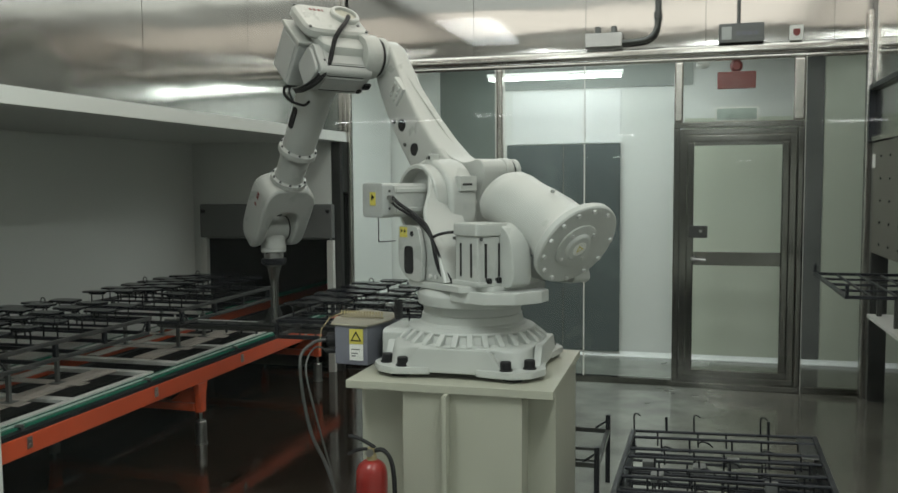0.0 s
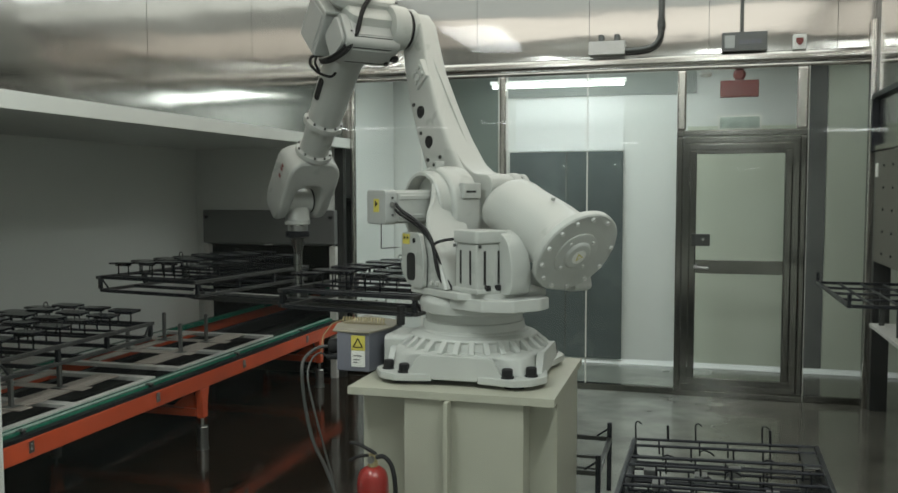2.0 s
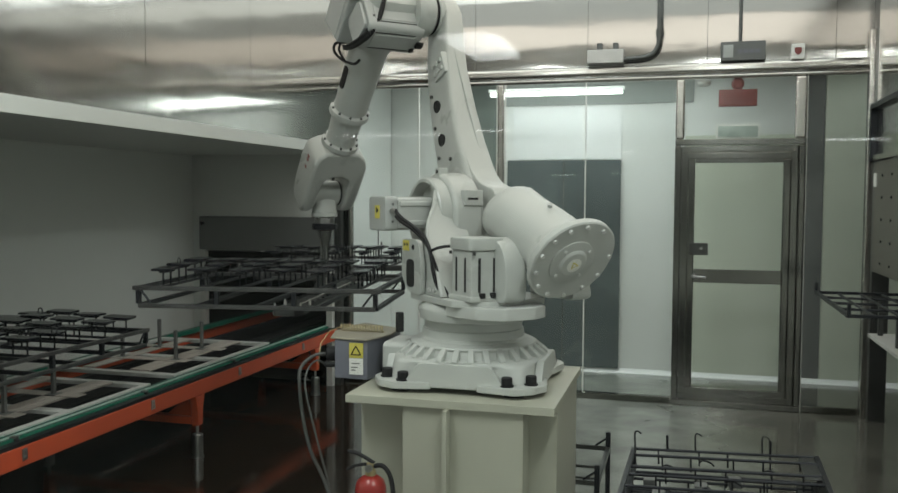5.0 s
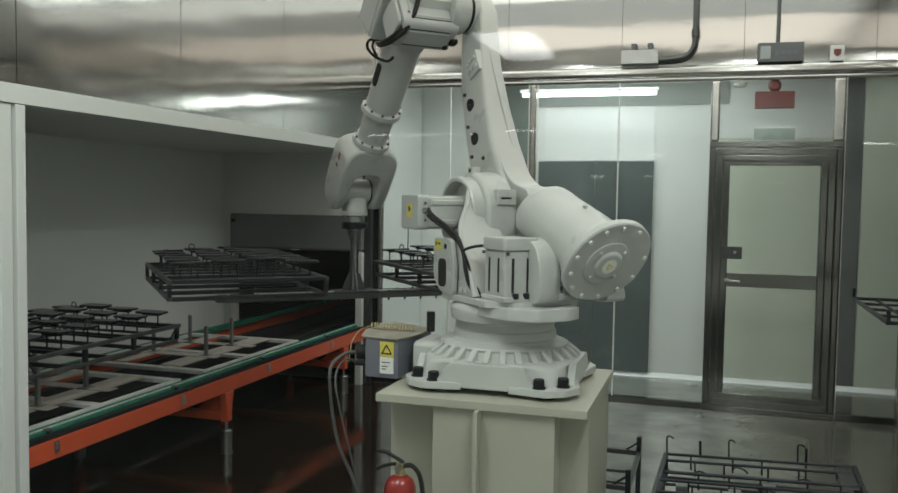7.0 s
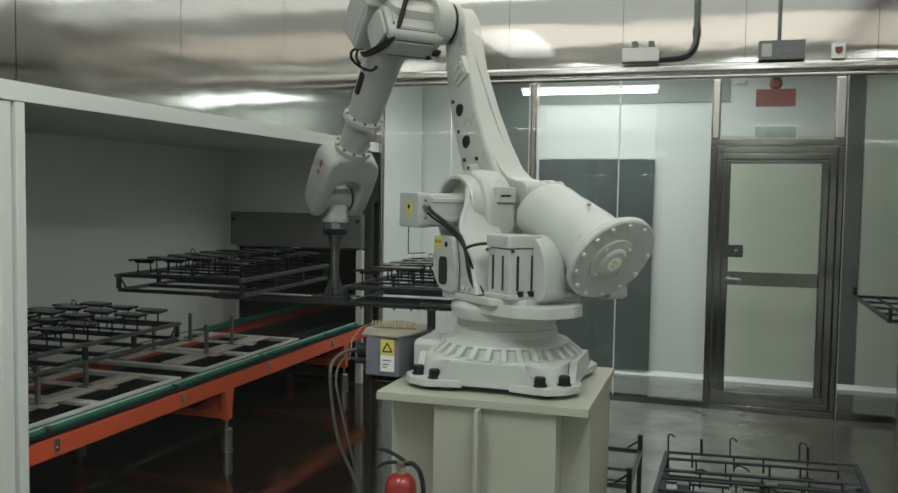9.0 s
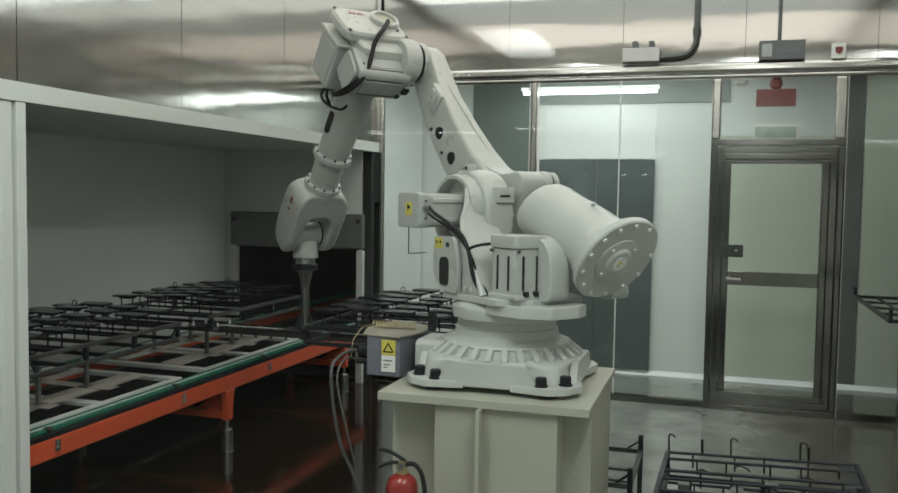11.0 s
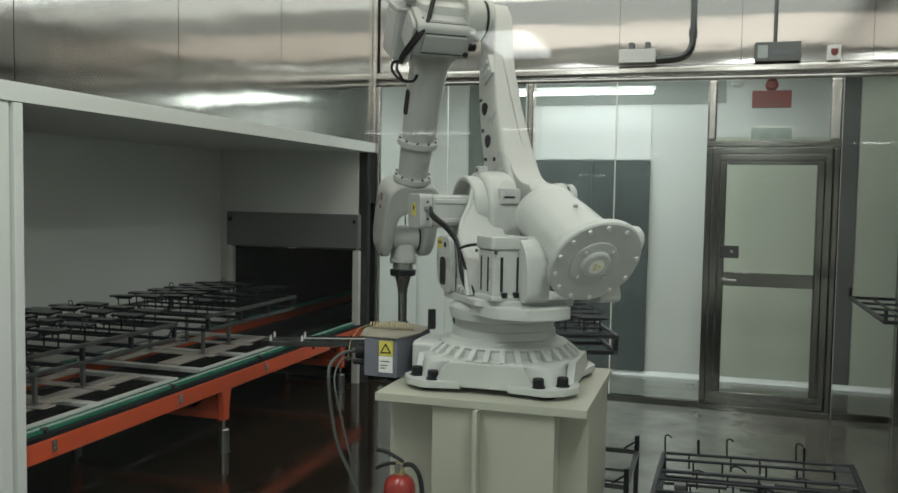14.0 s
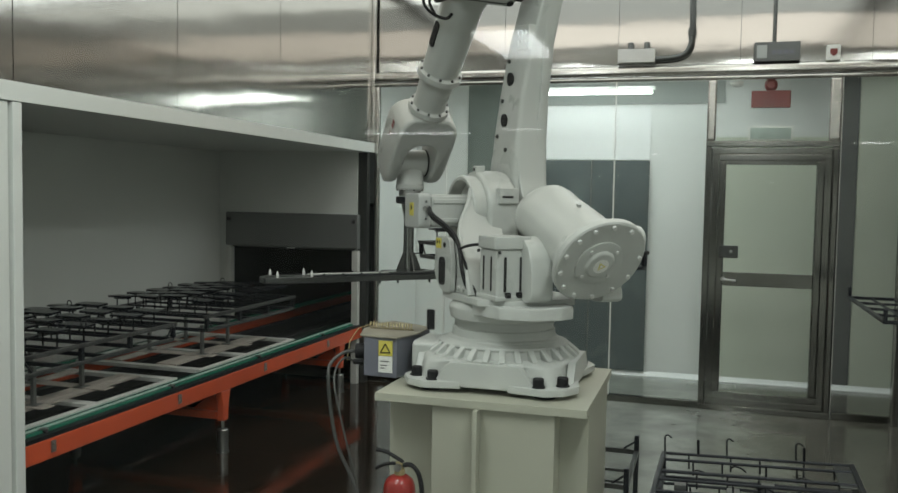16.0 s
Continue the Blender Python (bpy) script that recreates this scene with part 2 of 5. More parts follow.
M_WINDOW = pane_glass("viewing_window", (0.97, 0.98, 0.97), 0.9)


# ---------------------------------------------------------------- mesh helpers
def finish(name, bm, material, angle=35):
    me = bpy.data.meshes.new(name)
    bm.normal_update()
    bm.to_mesh(me)
    bm.free()
    for mtl in (material if isinstance(material, (list, tuple)) else (material,)):
        me.materials.append(mtl)
    for p in me.polygons:
        p.use_smooth = True
    me.set_sharp_from_angle(angle=radians(angle))
    return me


def crisp(ob):
    """Shade by the larger faces, so that flats stay flat beside their rounded edges."""
    mod = ob.modifiers.new("weighted_normals", "WEIGHTED_NORMAL")
    mod.keep_sharp, mod.weight = True, 90
    return ob


def part(name, bm, material, parent, label="", m=None, angle=35):
    ob = crisp(new(name, finish(name, bm, material, angle)))
    ob.parent = parent
    if m is not None:
        ob.matrix_basis = m
    if label:
        tagged(ob, label)
    return ob


def thing(name, label, category, m=None, group="", kind=""):
    ob = new(name)
    ob.empty_display_size = 0.1
    if m is not None:
        ob.matrix_basis = m
    return tagged(ob, label, category, group, kind)


def solid(name, bm, material, label, category="", group="", kind="", m=None):
    ob = crisp(new(name, finish(name, bm, material)))
    if m is not None:
        ob.matrix_basis = m
    return tagged(ob, label, category, group, kind)


def merge(bm, other, m=None, index=0):
    if m is not None:
        other.transform(m)
    for f in other.faces:
        f.material_index = index
    me = bpy.data.meshes.new("tmp")
    other.to_mesh(me)
    other.free()
    bm.from_mesh(me)
    bpy.data.meshes.remove(me)
    return bm


def box(x0, x1, y0, y1, z0, z1, bevel=0.0, seg=2, into=None, m=None, index=0):
    b = bmesh.new()
    bmesh.ops.create_cube(b, size=1.0)
    for v in b.verts:
        v.co = Vector(((x0 + x1) / 2 + v.co.x * (x1 - x0), (y0 + y1) / 2 + v.co.y * (y1 - y0), (z0 + z1) / 2 + v.co.z * (z1 - z0)))
    if bevel:
        bmesh.ops.bevel(b, geom=b.edges[:], offset=bevel, segments=seg, profile=0.5, affect="EDGES", clamp_overlap=True)
    return merge(into if into is not None else bmesh.new(), b, m, index)


def align(p0, p1):
    p0, p1 = Vector(p0), Vector(p1)
    return Matrix.Translation(p0) @ (p1 - p0).to_track_quat("Z", "Y").to_matrix().to_4x4()


def lathe(profile, seg=24, into=None, m=None, index=0, sx=1.0, sy=1.0):
    """Profile of (height, radius), turned about z; ends closed."""
    b = bmesh.new()
    rings = []
    for z, r in profile:
        rings.append([b.verts.new((r * sx * math.cos(2 * math.pi * k / seg), r * sy * math.sin(2 * math.pi * k / seg), z)) for k in range(seg)])
    for a, c in zip(rings, rings[1:]):
        for k in range(seg):
            b.faces.new((a[k], a[(k + 1) % seg], c[(k + 1) % seg], c[k]))
    b.faces.new(rings[0][::-1])
    b.faces.new(rings[-1])
    return merge(into if into is not None else bmesh.new(), b, m, index)


def rod(p0, p1, r, seg=10, into=None, r1=None, index=0, bevel=0.0):
    length = (Vector(p1) - Vector(p0)).length
    r1 = r if r1 is None else r1
    prof = [(0, r), (length, r1)]
    if bevel:
        prof = [(0, r - bevel), (bevel, r), (length - bevel, r1), (length, r1 - bevel)]
    return lathe(prof, seg, into, align(p0, p1), index)


def smooth_path(pts, steps=6):
    pts = [Vector(p) for p in pts]
    out = []
    for i in range(len(pts) - 1):
        a, b = pts[max(i - 1, 0)], pts[i]
        c, d = pts[i + 1], pts[min(i + 2, len(pts) - 1)]
        for s in range(steps):
            t = s / steps
            out.append(0.5 * ((2 * b) + (c - a) * t + (2 * a - 5 * b + 4 * c - d) * t * t + (3 * b - a - 3 * c + d) * t ** 3))
    out.append(pts[-1])
    return out


def tube(pts, r, seg=8, into=None, steps=6, index=0, ribs=0.0):
    path = smooth_path(pts, steps) if steps else [Vector(p) for p in pts]
    b = bmesh.new()
    rings = []
    ref = Vector((0.31, 0.17, 0.93))
    for i, p in enumerate(path):
        d = (path[min(i + 1, len(path) - 1)] - path[max(i - 1, 0)]).normalized()
        s = d.cross(ref)
        if s.length < 1e-3:
            s = d.cross(Vector((1, 0, 0)))
        s.normalize()
        w = d.cross(s)
        rr = r * (1 + ribs * (i % 2))
        rings.append([b.verts.new(p + rr * (math.cos(2 * math.pi * k / seg) * s + math.sin(2 * math.pi * k / seg) * w)) for k in range(seg)])
    for a, c in zip(rings, rings[1:]):
        for k in range(seg):
            b.faces.new((a[k], a[(k + 1) % seg], c[(k + 1) % seg], c[k]))
    b.faces.new(rings[0][::-1])
    b.faces.new(rings[-1])
    bmesh.ops.recalc_face_normals(b, faces=b.faces[:])
    return merge(into if into is not None else bmesh.new(), b, None, index)


def slab(outline, h0, h1, bevel=0.0, seg=2, into=None, m=None, index=0):
    """A flat outline of (x, y), extruded from h0 to h1 along z, its rims rounded."""
    b = bmesh.new()
    lo = [b.verts.new((x, y, h0)) for x, y in outline]
    hi = [b.verts.new((x, y, h1)) for x, y in outline]
    n = len(outline)
    bot, top = b.faces.new(lo[::-1]), b.faces.new(hi)
    for k in range(n):
        b.faces.new((lo[k], lo[(k + 1) % n], hi[(k + 1) % n], hi[k]))
    bmesh.ops.recalc_face_normals(b, faces=b.faces[:])
    if bevel:
        bmesh.ops.bevel(b, geom=list(set(top.edges[:] + bot.edges[:])), offset=bevel, segments=seg, profile=0.5, affect="EDGES", clamp_overlap=True)
    return merge(into if into is not None else bmesh.new(), b, m, index)


def round_outline(pts, r, n=5):
    """A polygon with its corners rounded by about r."""
    out = []
    k = len(pts)
    for i in range(k):
        p, a, c = Vector(pts[i]), Vector(pts[i - 1]), Vector(pts[(i + 1) % k])
        ra = min(r, (a - p).length * 0.48)
        rc = min(r, (c - p).length * 0.48)
        s, e = p + (a - p).normalized() * ra, p + (c - p).normalized() * rc
        for j in range(n + 1):
            t = j / n
            out.append(tuple((1 - t) ** 2 * s + 2 * t * (1 - t) * p + t * t * e))
    return out


def loft(rings, into=None, m=None, index=0):
    """Closed rings of equal counts, joined and capped."""
    b = bmesh.new()
    vs = [[b.verts.new(p) for p in ring] for ring in rings]
    n = len(vs[0])
    for a, c in zip(vs, vs[1:]):
        for k in range(n):
            b.faces.new((a[k], a[(k + 1) % n], c[(k + 1) % n], c[k]))
    b.faces.new(vs[0][::-1])
    b.faces.new(vs[-1])
    bmesh.ops.recalc_face_normals(b, faces=b.faces[:])
    return merge(into if into is not None else bmesh.new(), b, m, index)


def sup_ring(cx, cy, rx, ry, e=2.0, n=28):
    """A rounded-box ring (superellipse) of (x, y)."""
    out = []
    for k in range(n):
        a = 2 * math.pi * k / n
        c, s = math.cos(a), math.sin(a)
        out.append((cx + rx * math.copysign(abs(c) ** (2 / e), c), cy + ry * math.copysign(abs(s) ** (2 / e), s)))
    return out


def hollow(profile, seg=32, into=None, m=None, index=0):
    """A closed profile of (height, radius), turned about z: a ring with a bore."""
    b = bmesh.new()
    rings = [[b.verts.new((r * math.cos(2 * math.pi * k / seg), r * math.sin(2 * math.pi * k / seg), z)) for k in range(seg)] for z, r in profile]
    for a, c in zip(rings, rings[1:] + rings[:1]):
        for k in range(seg):
            b.faces.new((a[k], a[(k + 1) % seg], c[(k + 1) % seg], c[k]))
    bmesh.ops.recalc_face_normals(b, faces=b.faces[:])
    return merge(into if into is not None else bmesh.new(), b, m, index)


def ribbon(pairs, thick, into=None, m=None):
    """A bent plate between two rows of points."""
    rings = []
    for i, (p, q) in enumerate(pairs):
        p, q = Vector(p), Vector(q)
        a, b = Vector(pairs[max(i - 1, 0)][0]), Vector(pairs[min(i + 1, len(pairs) - 1)][0])
        n = (b - a).cross(q - p).normalized() * thick / 2
        rings.append([p + n, q + n, q - n, p - n])
    return loft(rings, into, m)


def sheet(x0, x1, y0, y1, z0, z1):
    """A glass pane: its south face takes the gloss (slot 0), the rest is clear (slot 1)."""
    b = box(x0, x1, y0, y1, z0, z1)
    for f in b.faces:
        f.material_index = 0 if f.normal.y < -0.9 else 1
    return b

# ---------------------------------------------------------------- the cell
def structure(name, bm, material, label):
    return solid(name, bm, material, label, "", "", "structure")


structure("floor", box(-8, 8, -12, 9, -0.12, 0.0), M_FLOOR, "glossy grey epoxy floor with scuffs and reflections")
structure("floor_strip", box(-3.59, -0.47, -3.4, 3.56, 0.0, 0.004), M_BROWNFLOOR, "dark brown glossy floor strip along the conveyor")
structure("ceiling", box(-2.2, 2.9, -3.5, 3.6, 3.62, 3.74), M_CEIL, "pale metal ceiling panels of the cell")

# west wall: white panels with one long opening, stainless sheets above
wall_west = structure("wall_west", box(-2.21, -2.115, -3.45, -0.66, 0.0, 2.085), M_WHITE, "white sandwich-panel wall beside the conveyor chamber")
bm = box(-2.21, -2.115, -3.45, 3.59, 2.085, 3.62)
part("upper_wall", bm, M_DARKSTEEL, wall_west)
part("lintel", box(-2.24, -2.085, -3.45, 3.575, 2.082, 2.168, 0.004), M_WHITE, wall_west, "white lintel trim over the chamber opening")
part("jamb", box(-2.23, -2.085, -0.66, -0.605, 0.0, 2.080, 0.006), M_WHITE, wall_west, "white jamb trim")
part("jamb", box(-2.23, -2.095, -0.745, -0.675, 0.0, 2.080, 0.006), M_WHITE, wall_west)
part("jamb", box(-2.20, -2.115, 3.475, 3.545, 0.0, 2.080, 0.004), M_DARKSTEEL, wall_west, "dark steel corner post")
for y0, y1 in ((-3.45, -1.853), (-1.85, -0.633), (-0.63, 0.587), (0.59, 1.817), (1.82, 3.52)):
    part("steel_panel", box(-2.115, -2.106, y0, y1 - 0.002, 2.17, 3.615), M_SHEET, wall_west, "polished stainless cladding sheet")
part("corner_post", box(-2.115, -2.075, 3.525, 3.57, 2.17, 3.61, 0.006), M_CHROME, wall_west)

# conveyor chamber behind it
structure("wall_chamber", box(-3.72, -3.6, -3.3, 3.5, 0.0, 2.2), M_WHITE, "dim white back wall of the conveyor chamber")
structure("ceiling_chamber", box(-3.6, -2.24, -3.3, 3.5, 2.09, 2.19), M_WHITE, "white soffit of the conveyor chamber")
structure("wall_chamber_south", box(-3.6, -2.23, -3.4, -3.3, 0.0, 2.09), M_WHITE, "white end wall of the conveyor chamber")
bm = box(-3.6, -3.49, 3.46, 3.54, 0.0, 2.09)
box(-2.222, -2.203, 3.46, 3.54, 0.0, 2.09, into=bm)
box(-3.49, -2.222, 3.46, 3.54, 1.5, 2.09, into=bm)
structure("wall_chamber_north", bm, M_WHITE, "white end wall with a tunnel opening over the conveyor")
shutter = thing("shutter_box", "grey metal roller shutter box above the dark tunnel opening", "shutter")
part("housing", box(-3.492, -2.162, 3.38, 3.455, 1.216, 1.525, 0.012), M_SHUTTER, shutter)
part("bottom_bar", box(-3.43, -2.225, 3.40, 3.45, 1.203, 1.214, 0.003), M_DARKSTEEL, shutter)
for x in (-3.45, -2.20):
    part("knob", rod((x, 3.38, 1.46), (x, 3.365, 1.46), 0.018, 12), M_BLACK, shutter)
part("edge_lamp", box(-2.86, -2.78, 3.385, 3.395, 1.204, 1.213), M_LABEL, shutter)
for x in (-3.467, -2.195):
    part("guide", box(x - 0.03, x + 0.03, 3.40, 3.455, 0.0, 1.20, 0.004), M_ALU, shutter, "pale metal side guide")
# tunnel shell, its lack of light painted as near-black walls
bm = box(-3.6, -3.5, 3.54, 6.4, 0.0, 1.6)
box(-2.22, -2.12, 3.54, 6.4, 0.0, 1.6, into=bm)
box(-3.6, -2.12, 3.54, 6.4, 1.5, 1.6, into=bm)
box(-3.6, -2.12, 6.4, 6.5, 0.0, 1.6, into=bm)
structure("wall_tunnel", bm, M_VOID, "tunnel walls coloured near-black for the unlit depth behind the chamber")

# north wall: stainless frames and glass
YB = 3.6
wall_north = structure("wall_north", box(-2.21, 2.9, YB + 0.02, YB + 0.12, 2.80, 3.62), M_DARKSTEEL, "steel clad upper wall above the glass partition")
xs = (-2.11, -0.905, 0.06, 1.02, 1.98, 2.9)
for a, b in zip(xs, xs[1:]):
    part("steel_panel", box(a, b - 0.003, YB + 0.005, YB + 0.02, 2.802, 3.615), M_DULLSHEET, wall_north, "polished stainless cladding sheet")
part("header_rail", box(-2.11, 2.25, YB - 0.03, YB + 0.05, 2.715, 2.80, 0.03, 5), M_CHROME, wall_north, "stainless header rail")
part("header_rail", box(-2.11, 2.25, YB - 0.012, YB + 0.04, 2.672, 2.712, 0.018, 4), M_CHROME, wall_north)
for a, b in ((-2.11, 0.779), (1.79, 2.25)):
    part("sill_rail", box(a, b, YB - 0.02, YB + 0.05, 0.0, 0.055, 0.006), M_FRAME, wall_north, "stainless bottom rail")
part("mullion", box(-0.702, -0.648, YB - 0.03, YB + 0.03, 0.055, 2.672, 0.016, 4), M_CHROME, wall_north, "stainless mullion")
part("mullion", box(-2.09, -2.045, YB - 0.03, YB + 0.03, 0.055, 2.672, 0.016, 4), M_CHROME, wall_north)
glass = structure("window_1", sheet(-2.045, -1.42, YB, YB + 0.008, 0.055, 2.672), (M_GLASS, M_CLEAR), "clear glass partition to the passage")
for a, b in ((-1.416, -0.704), (-0.646, 0.048), (0.054, 0.779)):
    part("pane", sheet(a, b, YB, YB + 0.008, 0.055, 2.672), (M_GLASS, M_CLEAR), glass)
for x in (-1.418, -0.712, -0.638, 0.051):
    part("joint", box(x - 0.005, x + 0.005, YB - 0.004, YB + 0.012, 0.055, 2.672), M_LABEL, glass, "pale silicone joint")
glass2 = structure("window_2", sheet(1.789, 2.21, YB, YB + 0.008, 0.055, 2.672), (M_GLASS, M_CLEAR), "clear glass side pane by the door")
glass.visible_shadow = glass2.visible_shadow = False
for o in glass.children:
    o.visible_shadow = False

door = structure("door_1", sheet(0.945, 1.617, YB + 0.006, YB + 0.014, 0.150, 1.018), (M_GLASS, M_CLEAR), "stainless framed glass door, closed")
pane = part("pane", sheet(0.945, 1.617, YB + 0.006, YB + 0.014, 1.132, 1.995), (M_GLASS, M_CLEAR), door)
door.visible_shadow = pane.visible_shadow = False
part("mid_rail", box(0.945, 1.617, YB - 0.012, YB + 0.03, 1.02, 1.13, 0.003), M_FRAME, door, "brushed stainless push rail")
part("top_rail", box(0.945, 1.617, YB - 0.017, YB + 0.034, 1.995, 2.028, 0.004), M_FRAME, door)
lock = part("lock_case", box(0.905, 1.055, YB - 0.030, YB + 0.004, 1.245, 1.345, 0.006), M_DARKSTEEL, door, "dark lock case")
part("keyhole", rod((1.0, YB - 0.03, 1.30), (1.0, YB - 0.036, 1.30), 0.012, 12), M_STEEL, lock)
hb = rod((0.935, YB - 0.012, 1.075), (0.935, YB - 0.075, 1.075), 0.011, 12)
rod((0.935, YB - 0.07, 1.075), (1.045, YB - 0.07, 1.068), 0.010, 12, hb, bevel=0.003)
rod((0.935, YB - 0.012, 1.075), (0.935, YB - 0.02, 1.075), 0.026, 16, hb)
part("handle", hb, M_STEEL, door, "chrome lever handle")

# three nested steps, each set further back towards the glass
STEPS = ((0.781, 1.779, 0.0, 2.185, 0.052, 0.0345), (0.834, 1.726, 0.052, 2.131, 0.052, 0.010), (0.887, 1.673, 0.104, 2.079, 0.056, 0.028))
frame_door = structure("door_frame_1", box(0.781, 0.833, YB - 0.0345, YB + 0.05, 0.048, 2.135, 0.012, 3), M_FRAME, "polished stainless stepped door frame with transom")
for k, (xa, xb, za, zb, w, proud) in enumerate(STEPS):
    rim = (0.012, 0.003, 0.010)[k]
    if k:
        part("jamb", box(xa, xa + w, YB - proud, YB + 0.05, za + w - 0.004, zb - w + 0.002, rim, 3), M_FRAME, frame_door)
    part("jamb", box(xb - w, xb, YB - proud, YB + 0.05, za + w - 0.004, zb - w + 0.002, rim, 3), M_FRAME, frame_door)
    part("head", box(xa, xb, YB - proud - 0.004, YB + 0.05, zb - w + 0.003, zb, 0.006, 2), M_FRAME, frame_door)
    part("threshold", box(xa, xb, YB - proud - 0.006 + 0.002 * k, YB + 0.05, za, za + w - 0.004, 0.006, 2), M_FRAME, frame_door)
for a, b in ((0.781, 0.852), (1.693, 1.779)):
    part("post", box(a, b, YB - 0.028, YB + 0.05, 2.187, 2.672, 0.018, 4), M_CHROME, frame_door)
part("cover_strip", box(1.781, 1.787, YB - 0.015, YB + 0.02, 0.0, 2.672, 0.002), M_LABEL, frame_door)
tr = part("transom_pane", sheet(0.852, 1.693, YB, YB + 0.008, 2.187, 2.672), (M_GLASS, M_CLEAR), frame_door)
tr.visible_shadow = False

# passage behind the glass
wall_passage = structure("wall_passage", box(-2.118, 6, 4.8, 4.92, 0.0, 3.6), M_WHITE2, "brightly lit white passage wall behind the glass")
cove = [(0.0, 0.0), (0.046, 0.0), (0.044, 0.006), (0.030, 0.015), (0.019, 0.026), (0.010, 0.039), (0.005, 0.044), (0.0, 0.044)]
part("skirting", slab(cove, -2.085, 6.0, m=Matrix(((0, 0, 1, 0), (-1, 0, 0, 4.784), (0, 1, 0, 0), (0, 0, 0, 1)))), M_BRIGHT, wall_passage, "white coved skirting")
part("cream_panel", box(0.86, 1.915, 4.786, 4.797, 0.046, 2.30), M_CREAM, wall_passage, "cream wall panel")
part("cream_panel", box(2.085, 5.9, 4.786, 4.797, 0.046, 3.0), M_CREAM, wall_passage, "cream wall panel")
part("dark_panel", box(1.92, 2.08, 4.78, 4.797, 0.046, 3.0), M_SHUTTER, wall_passage)
part("grey_panel", box(-1.55, -0.92, 4.785, 4.797, 0.046, 3.0), M_GREYPANEL, wall_passage, "grey-green panel")
part("upper_band", box(-0.90, 0.93, 4.787, 4.797, 2.615, 3.0), M_GREYBAND, wall_passage, "grey upper wall band")
structure("wall_passage_west", box(-2.118, -2.09, YB + 0.125, 4.778, 0.0, 2.97), M_WHITE2, "white end wall of the passage")
structure("ceiling_passage", box(-6, 6, YB + 0.13, 4.8, 2.98, 3.1), M_CEIL, "grey passage ceiling")
dd = structure("door_2", box(-0.85, 0.262, 4.745, 4.785, 0.046, 2.075, 0.004), M_DARKPANEL, "dark glossy double door across the passage")
part("head_panel", box(-0.80, 0.262, 4.79, 4.797, 2.085, 2.60, 0.003), M_BRIGHT, wall_passage, "white panel above the double door")
part("centre_gap", box(-0.29, -0.282, 4.738, 4.744, 0.09, 2.07), M_CHROME, dd)
bm = box(-0.92, 0.30, 4.255, 4.305, 2.655, 2.685, 0.006)
lamp = thing("passage_lamp", "lit white linear lamp hanging in the passage", "lamp")
part("tube", bm, M_LAMP, lamp)
part("body", box(-0.94, 0.32, 4.25, 4.31, 2.688, 2.72, 0.004), M_WHITE, lamp)
for x in (-0.7, 0.1):
    part("hanger", rod((x, 4.28, 2.72), (x, 4.28, 2.985), 0.004, 6), M_STEEL, lamp)

# east wall
wall_east = structure("wall_east", box(2.25, 2.37, 3.42, 3.6, 0.0, 3.62), M_DARKSTEEL, "stainless clad side wall with an opening over a table")
part("upper_wall", box(2.25, 2.37, -3.45, 3.42, 2.04, 3.62), M_SHEET, wall_east)
part("oven_panel", box(2.24, 2.37, 2.0, 3.40, 1.16, 1.99, 0.006), M_PERF, wall_east, "brown-grey bolted sheet panel")
# unseen stretch, made white to throw light on robot and pedestal
part("near_bounce_wall", box(2.25, 2.37, -3.45, 1.2, 0.0, 2.04), M_WHITE, wall_east, "unseen wall, white to bounce light onto the robot")
part("side_lining", box(2.25, 2.37, 1.2, 2.0, 1.16, 2.04), M_PERF, wall_east)
# added near-black sheet, stands in for the shade inside the opening
part("dark_backing", box(2.9, 3.0, 0.9, 3.6, 0.0, 1.4), M_VOID, wall_east)
part("frame_rail", box(2.215, 2.26, -1.0, 3.42, 1.995, 2.035, 0.006), M_CHROME, wall_east)
part("corner_post", box(2.205, 2.262, 3.50, 3.585, 0.0, 3.0, 0.01), M_CHROME, wall_east, "stainless corner post")
part("upper_frame", box(2.20, 2.25, 3.38, 3.42, 1.99, 2.42, 0.004), M_BLACKMETAL, wall_east)
part("upper_frame", box(2.20, 2.25, 2.3, 3.38, 2.38, 2.42, 0.004), M_BLACKMETAL, wall_east)
part("notice", box(2.232, 2.239, 3.30, 3.38, 1.80, 1.90), M_LABEL, wall_east, "small white notice")
for iz in range(5):
    for iy in range(4):
        y, z = 2.2 + iy * 0.30, 1.24 + iz * 0.16
        part("bolt", rod((2.24, y, z), (2.232, y, z), 0.009, 8), M_BLACKMETAL, wall_east)
outer = structure("wall_outer", box(-8, 8, -12.1, -12, 0, 4), M_WHITE, "far wall of the viewing corridor")
part("side", box(-8.1, -8, -12, 9, 0, 4), M_WHITE, outer)
part("side", box(8, 8.1, -12, 9, 0, 4), M_WHITE, outer)
part("side", box(-8, 8, 9, 9.1, 0, 4), M_WHITE, outer)
structure("ceiling_corridor", box(-8, 8, -12, -3.5, 2.9, 3.0), M_CEIL, "dark corridor ceiling")
wall_south = structure("wall_south", box(-2.21, 2.9, -3.5, -3.42, 0.0, 0.75), M_WHITE, "low white wall below the viewing window")
part("head", box(-2.21, 2.9, -3.5, -3.42, 2.75, 3.62), M_WHITE, wall_south)
